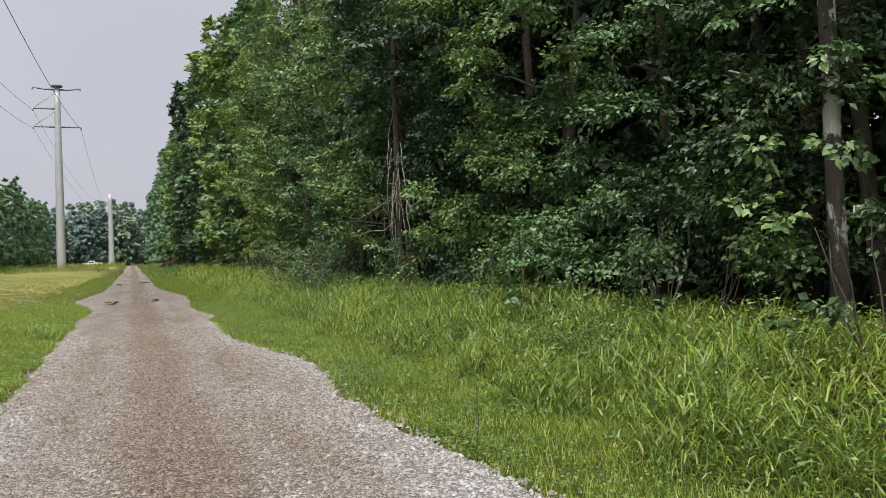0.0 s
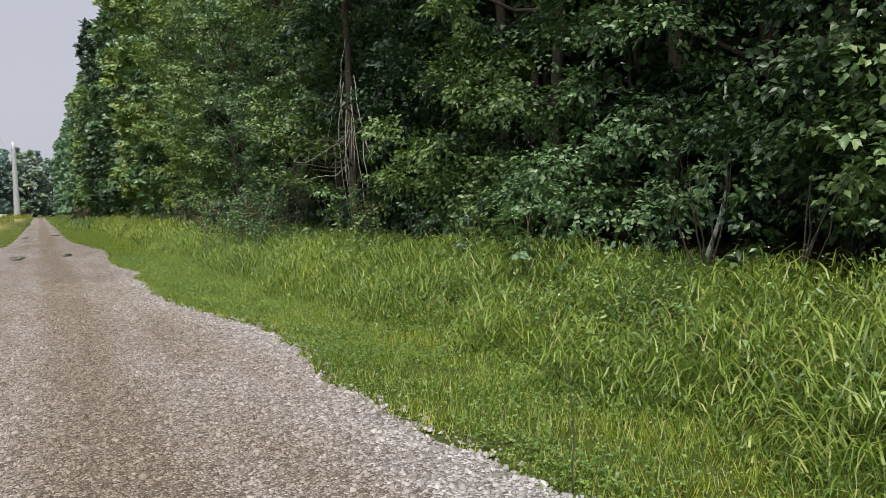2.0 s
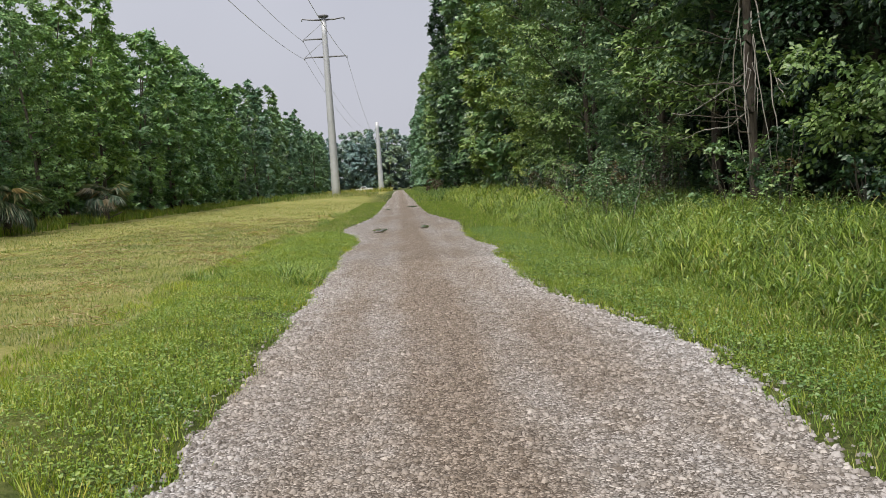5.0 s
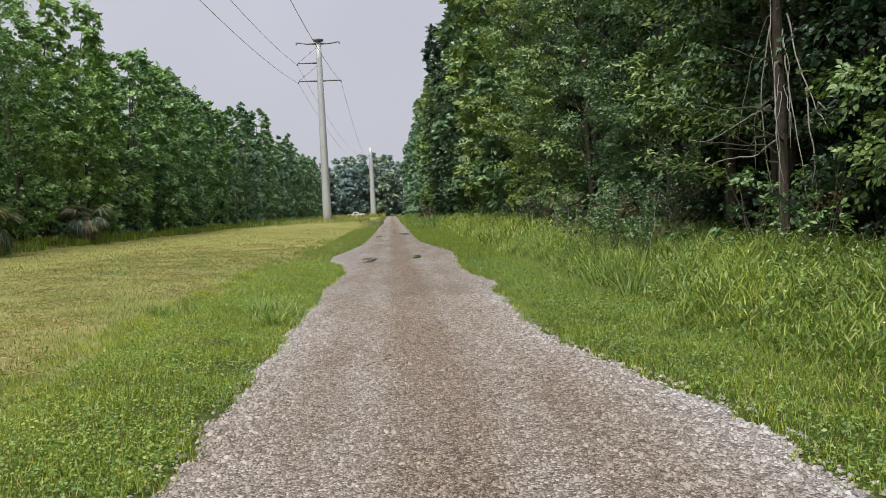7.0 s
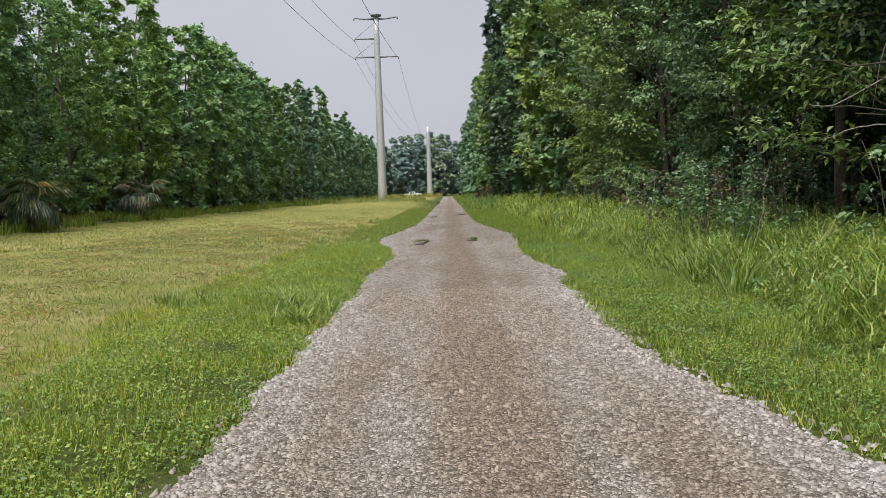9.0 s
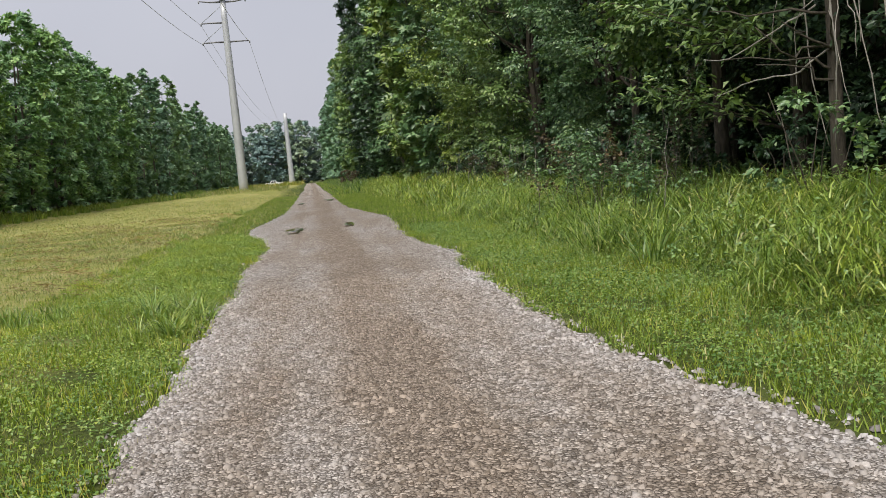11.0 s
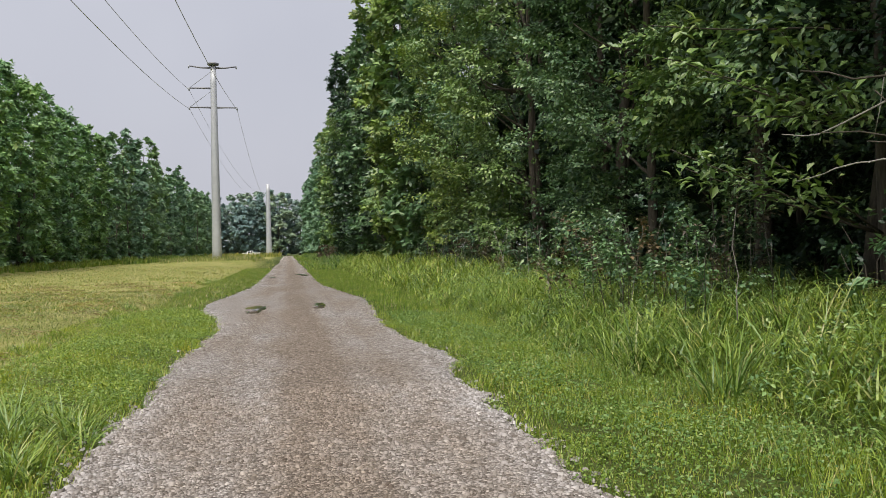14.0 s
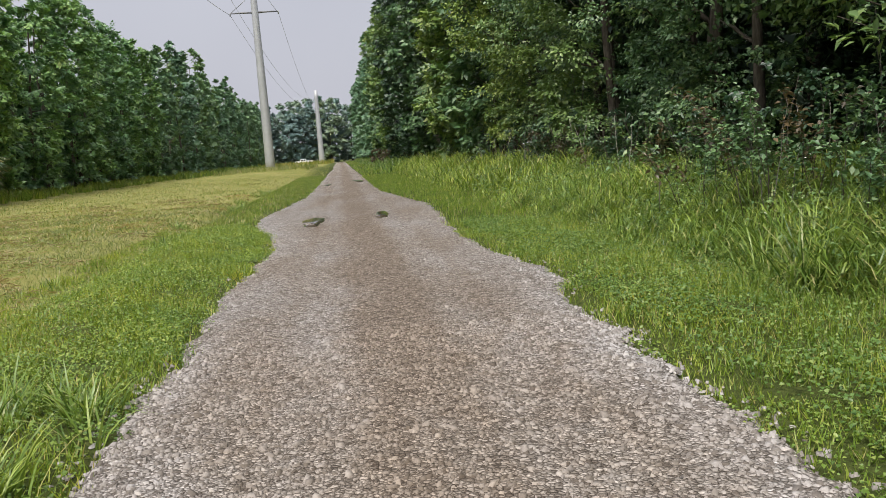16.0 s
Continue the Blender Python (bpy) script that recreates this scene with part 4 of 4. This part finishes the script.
# ---- palms beyond the field ----
def palm(seed, x, y, h, r, label):
    rng = np.random.default_rng(seed)
    ob = tagged(new("palm"), label, "palm", "palms beyond the field")
    ob.matrix_basis = pose(x, y, float(land(x, y)))
    part("trunk", mesh_of("trunk", *tube(wander(rng, (0, 0, -0.2), (0.1, 0, h * 0.5), 6, 0.02), np.linspace(0.26, 0.2, 6), 9, 0.15, rng), BARK, True), ob)
    for k in range(26):
        a, up = rng.uniform(0, 2 * math.pi), rng.uniform(-0.6, 0.8)
        d = np.array([math.cos(a) * math.cos(up), math.sin(a) * math.cos(up), math.sin(up)])
        hub = np.array([0.1, 0, h * 0.5]) + d * r * rng.uniform(0.45, 0.65)
        n = 16
        fan = np.linspace(-1.3, 1.3, n)
        lat = unit(np.cross(d, (0, 0, 1.0)))
        D = np.cos(fan)[:, None] * d + np.sin(fan)[:, None] * lat - np.array([0, 0, 0.35])
        L = r * 0.62 * (1 - 0.12 * np.abs(fan)) * rng.uniform(0.9, 1.1, n)
        lv = leaves(np.repeat(hub[None], n, 0), D, np.tile(np.cross(lat, d), (n, 1)), L, np.full(n, 0.09), 0.45)
        st = tube(np.linspace((0.1, 0, h * 0.5), hub, 3), 0.02, 4)
        part("frond", mesh_of("frond", *join([lv, st]), PALM_LEAF if rng.random() < 0.85 else STRAW), ob)


palm(1, -23.2, 65.2, 4.2, 2.0, "fan palm with drooping grey-green fronds under the trees")
palm(2, -23.1, 48.6, 3.9, 2.0, "fan palm with drooping dry-tipped fronds under the trees")
stick((-23.6, 65.2, 0.2), (-22.4, 66.4, 0.9), 0.09, BARK, "fallen dark log in the weeds by the field", "fallen_log", 7, 4)


# ---- power line ----
def power_pole(x, y, top, label, arm=2.85, thick=0.08, bare=False, girth=(0.62, 0.36)):
    ob = tagged(new("transmission_pole"), label, "utility pole", "steel poles of the power line")
    ob.matrix_basis = pose(x, y, 0)
    part("shaft", mesh_of("shaft", *tube([(0, 0, z) for z in np.linspace(-0.5, top, 12)], np.linspace(*girth, 12), 12), STEEL), ob)
    if not bare:
        part("cap", mesh_of("cap", *tube([(0, 0, top), (0, 0, top + 0.12), (0, 0, top + 0.32), (0, 0, top + 0.4)], [0.36, 0.7, 0.75, 0.5], 12), STEEL_DARK), ob)
    tips = []
    for z, sides in ((top - 0.25, (-1, 1)), (top - 2.85, (-1,)), (top - 5.3, (-1, 1))):
        for s in sides:
            if bare:                                  # only short brackets on the shaft
                part("bracket", mesh_of("bracket", *tube([(s * 0.2, 0, z), (s * 0.6, 0, z)], 0.05, 6), STEEL), ob)
                tips.append(Vector((x + s * 0.6, y, z)))
                continue
            end = (s * (arm + (0.15 if s < 0 else 0)), 0, z + (0.22 if z > top - 1 else 0.0))
            part("crossarm", mesh_of("crossarm", *tube([(s * 0.3, 0, z), (s * 1.5, 0, z + 0.03), end], [0.13, 0.11, thick], 6), STEEL_DARK), ob)
            part("clamp", mesh_of("clamp", *tube([(end[0], 0, end[2] + 0.1), (end[0], 0, end[2] - 0.3)], 0.1, 6), PORCELAIN), ob)
            if z < top - 1 and s < 0:
                part("insulator", mesh_of("insulator", *tube([(s * 0.32, 0, z + 2.1), (s * 1.6, 0, z + 1.1), (end[0], 0, z)], [0.035, 0.045, 0.035], 6), PORCELAIN), ob)
            tips.append(Vector((x + end[0], y, end[2] - (0.2 if z < top - 1 else 0.0))))
    return tips


def wire(a, b, sag, r=0.026):
    n = 26
    t = np.linspace(0, 1, n)[:, None]
    P = np.array(a) * (1 - t) + np.array(b) * t
    P[:, 2] -= 4 * sag * (t * (1 - t))[:, 0]
    tagged(new("power_cable", mesh_of("power_cable", *tube(P, r, 5), CABLE, True)), "sagging grey overhead cable strung between steel poles", "cable", "cables of the power line")


near_tips = power_pole(-8.81, 115.0, 25.3, "tall tapered grey steel power pole with crossarms, in mown grass")
far_tips = power_pole(-6.0, 280.0, 23.5, "distant tapered grey steel power pole beside the track", bare=True, girth=(0.95, 0.55))
back_tips = power_pole(-9.0, -52.0, 25.3, "tall tapered grey steel power pole with crossarms, behind the walk")
for i, (a, b, c) in enumerate(zip(back_tips, near_tips, far_tips)):
    if i > 1:
        wire(a, b, 4.0)
        wire(b, c, 4.0, 0.02)


# ---- parked pickup at the far lane ----
def pickup(x, y, z):
    ob = tagged(new("pickup_truck"), "white pickup truck parked on the far lane", "truck")
    ob.matrix_basis = pose(x, y, z)
    part("body", solid("body", box((-2.8, -0.95, 0.45), (2.8, 0.95, 1.05), 0.1), PAINT_WHITE), ob)
    part("bonnet", solid("bonnet", box((-2.75, -0.9, 1.0), (-1.3, 0.9, 1.2), 0.08), PAINT_WHITE), ob)
    cab = box((-1.35, -0.85, 1.0), (0.75, 0.85, 1.8), 0.0)
    for v in cab.verts:
        if v.co.z > 1.5:
            v.co.x = v.co.x * 0.72 - 0.05
            v.co.y *= 0.86
    cab = part("cab", solid("cab", cab, PAINT_WHITE), ob)
    part("window", solid("window", box((-0.95, -0.87, 1.2), (-0.2, -0.8, 1.62), 0.02), GLASS_DARK), cab)
    part("window", solid("window", box((-0.1, -0.87, 1.2), (0.45, -0.8, 1.62), 0.02), GLASS_DARK), cab)
    part("bed", solid("bed", box((0.8, -0.93, 1.0), (2.78, 0.93, 1.25), 0.05), PAINT_WHITE), ob)
    for wx in (-1.85, 1.75):
        for wy in (-0.85, 0.85):
            w = part("wheel", mesh_of("wheel", *tube([(wx, wy - 0.12, 0.38), (wx, wy + 0.12, 0.38)], 0.38, 14), RUBBER), ob)
            part("rim", mesh_of("rim", *tube([(wx, wy - 0.13, 0.38), (wx, wy + 0.13, 0.38)], 0.2, 10), STEEL), w)


pickup(-11.2, 267.5, 0.12)


# ---- grass and weeds ----
def turf(name, xr, yr, n, hgt, wid, lean, segs, mat, seed, label, category="grass", tall=None, keep_off=0.02, clump=0.0, yskew=1.0, lift=0.0):
    """Blades over a stretch of land. tall(x, y): factor on the height; zero leaves a bare place."""
    rng = np.random.default_rng(seed)
    x, head = rng.uniform(*xr, n), rng.uniform(0, 2 * math.pi, n)
    y = yr[0] + (yr[1] - yr[0]) * rng.uniform(0, 1, n) ** yskew
    if clump:
        m = max(1, n // 34)
        k = rng.integers(0, m, n)
        dx, dy = rng.normal(0, clump, n), rng.normal(0, clump, n)
        x, y = x[k] + dx, y[k] + dy
        head = np.arctan2(dy, dx) + rng.normal(0, 0.7, n)          # blades fall outward from the heart of the tussock
    off = np.maximum(x - road_right(y), road_left(y) - x) + fray(x, y)
    k = tall(x, y) if tall else np.ones(n)
    ok = (off > keep_off + rng.normal(0, 0.1, n)) & (k > 0.05)
    x, y, k, head = x[ok], y[ok], k[ok], head[ok]
    m = len(x)
    P = np.stack([x, y, land(x, y) - 0.02 + lift * rng.uniform(0, 1, m) ** 1.5 * k], 1)      # blades leave the stems at all heights
    H = hgt * rng.uniform(0.55, 1.25, m) * k
    args = (P, head, H, np.abs(rng.normal(lean, 0.25, m)), wid * rng.uniform(0.6, 1.3, m), segs, rng)
    stuff(name, *blades(*args), mat, label, category)


def bank(x, y):
    return smooth(3.7, 4.4, x + 0.4 * ripple(x, y, 1.1)) * (0.72 + 0.2 * ripple(x, y, 0.8, 2) + 0.2 * ripple(x, y, 3.1, 1)) * (1 - 0.5 * smooth(6.6, 7.8, x))


turf("tall_grass", (3.4, 8.0), (-6.5, 30), 92000, 0.6, 0.0145, 1.6, 3, GRASS_TALL, 1, "dense tall arching wild grass covering the bank", tall=bank, clump=0.24, lift=0.58)
turf("tall_grass", (3.4, 8.0), (30, 75), 32000, 0.58, 0.024, 1.1, 3, GRASS_TALL, 2, "dense tall wild grass along the wood", tall=bank, clump=0.16, lift=0.75)
turf("tall_grass", (3.4, 8.0), (75, 262), 16000, 1.0, 0.08, 0.6, 2, GRASS_TALL, 3, "tall wild grass far along the wood", tall=bank)
turf("verge_grass", (1.9, 5.0), (-4, 26), 110000, 0.12, 0.011, 1.15, 1, GRASS_SHORT, 4, "short bright green verge grass beside the track", keep_off=-0.06,
     tall=lambda x, y: (0.9 + 0.5 * smooth(2.6, 3.9, x) + 0.35 * ripple(x, y, 2.0)) * smooth(-0.72, -0.5, ripple(x, y, 2.6, 3)))
turf("verge_grass", (-4.4, -1.2), (3, 30), 115000, 0.125, 0.011, 1.15, 1, GRASS_SHORT, 5, "short bright green verge grass beside the track", keep_off=-0.06,
     tall=lambda x, y: (0.9 + 0.4 * ripple(x, y, 2.0)) * smooth(-0.75, -0.5, ripple(x, y, 2.4, 3)) * (1 - 0.8 * smooth(-0.1, 0.5, ripple(x, y, 0.9, 2)) * np.exp(-((x + 3.9 + 0.15 * ripple(x, y, 1.5)) / 0.13) ** 2)))
turf("verge_grass", (1.3, 5.0), (26, 70), 50000, 0.15, 0.018, 0.55, 1, GRASS_SHORT, 6, "short green verge grass beside the track", keep_off=-0.04)
turf("verge_grass", (-3.6, -1.2), (30, 80), 26000, 0.12, 0.018, 0.7, 1, GRASS_SHORT, 7, "short green verge grass beside the track", keep_off=-0.04)
turf("verge_grass", (1.3, 5.0), (70, 262), 6000, 0.28, 0.06, 0.5, 2, GRASS_SHORT, 8, "green verge grass far along the track", keep_off=-0.04)
turf("mown_grass", (-13, -2.9), (9, 42), 115000, 0.09, 0.014, 1.1, 1, GRASS_MOWN, 9, "yellowing mown field grass with straw", yskew=1.3)
turf("mown_grass", (-24, -1.5), (30, 140), 62000, 0.13, 0.035, 1.3, 1, GRASS_MOWN, 10, "yellowing mown field grass", yskew=1.4)
turf("field_tufts", (-4.35, -3.45), (8, 60), 10000, 0.3, 0.012, 0.7, 3, GRASS_TALL, 11, "darker grass tufts left along the wheel rut", clump=0.07,
     tall=lambda x, y: smooth(0.0, 0.7, ripple(x, y, 0.9, 5)))
turf("field_weeds", (-26, -22.6), (22, 130), 18000, 0.8, 0.06, 0.5, 2, GRASS_SHORT, 12, "tall green weeds along the foot of the far trees",
     tall=lambda x, y: 0.8 + 0.35 * ripple(x, y, 0.5), clump=0.2)
turf("field_weeds", (-26, -22.0), (130, 290), 9000, 1.0, 0.12, 0.45, 2, GRASS_SHORT, 13, "tall green weeds along the foot of the far trees")
turf("pole_weeds", (-15, -3), (108, 122), 2600, 0.5, 0.05, 0.4, 2, GRASS_MOWN, 14, "rough unmown grass round the foot of the pole")
turf("straggling_grass", (-1.8, 2.95), (-3.5, 26), 15000, 0.075, 0.006, 0.9, 2, GRASS_SHORT, 15, "sparse grass tufts creeping into the gravel edge", keep_off=-0.3, clump=0.04)


def ground_leaves(name, xr, yr, n, size, hgt, mat, seed, label, tall, wide=0.8, creep=0.04):
    rng = np.random.default_rng(seed)
    x, y = rng.uniform(*xr, n), rng.uniform(*yr, n)
    off = np.maximum(x - road_right(y), road_left(y) - x) + fray(x, y)
    k = tall(x, y) * smooth(-creep, 0.04 - 0.5 * creep, off)
    ok = rng.random(n) < k
    x, y = x[ok], y[ok]
    m = len(x)
    P = np.stack([x, y, land(x, y) + hgt * rng.uniform(0.2, 1, m) * (bank(x, y) if hgt > 0.5 else 1.0)], 1)
    a = rng.uniform(0, 2 * math.pi, m)
    L = size * rng.uniform(0.6, 1.4, m)
    stuff(name, *leaves(P, np.stack([np.cos(a), np.sin(a), rng.normal(0, 0.3, m)], 1), np.array([0, 0, 1.0]) + rng.normal(0, 0.3, (m, 3)), L, L * wide), mat, label, "weeds")


ground_leaves("clover_weeds", (-3.9, -1.4), (4, 30), 80000, 0.028, 0.1, CLOVER, 1, "low clover and broad-leaved weeds at the track edge", lambda x, y: 0.25 + 0.75 * smooth(-0.5, 0.6, ripple(x, y, 1.0, 1)) * smooth(-3.9, -2.6, x))
ground_leaves("clover_weeds", (2.2, 4.8), (-4, 26), 80000, 0.029, 0.13, CLOVER, 2, "low clover and broad-leaved weeds below the bank", lambda x, y: 0.3 + 0.7 * smooth(-0.4, 0.6, ripple(x, y, 1.2, 4)))
ground_leaves("edge_weeds", (-2.1, -1.1), (2, 26), 30000, 0.024, 0.06, CLOVER, 6, "creeping broad-leaved weeds straggling over the gravel edge", lambda x, y: smooth(-0.2, 0.5, ripple(x, y, 1.7, 2)), creep=0.32)
ground_leaves("edge_weeds", (1.8, 3.0), (-3, 24), 30000, 0.024, 0.06, CLOVER, 7, "creeping broad-leaved weeds straggling over the gravel edge", lambda x, y: smooth(-0.2, 0.5, ripple(x, y, 1.9, 5)), creep=0.32)
ground_leaves("bank_leaves", (4.1, 7.0), (-6, 36), 48000, 0.06, 0.88, LEAF_MID, 3, "broad weed leaves mixed through the tall grass", lambda x, y: 0.15 + 0.85 * smooth(-0.2, 0.7, ripple(x, y, 1.3, 7)), 0.5)
ground_leaves("white_flowers", (4.0, 6.6), (-5, 20), 260, 0.025, 1.1, PETAL, 4, "scattered tiny white wild flowers in the grass", lambda x, y: np.full(len(x), 0.7))
ground_leaves("straw_litter", (-14, -4), (10, 50), 26000, 0.16, 0.07, STRAW, 5, "dry straw clippings lying on the mown field", lambda x, y: smooth(-0.3, 0.7, ripple(x, y, 1.1, 3)), 0.07)
turf("edge_tuft", (-2.3, -1.55), (13.3, 15.2), 520, 0.42, 0.013, 1.0, 4, GRASS_TALL, 21, "taller grass tuft leaning over the track edge", clump=0.08)
turf("edge_tuft", (4.0, 6.0), (14.5, 18.0), 500, 0.85, 0.018, 0.8, 4, GRASS_TALL, 22, "pale upright grass tuft in the bank", clump=0.1)
turf("far_weeds", (-40, -2), (252, 261), 3200, 1.35, 0.12, 0.35, 2, GRASS_MOWN, 23, "rough unmown grass in front of the far lane")
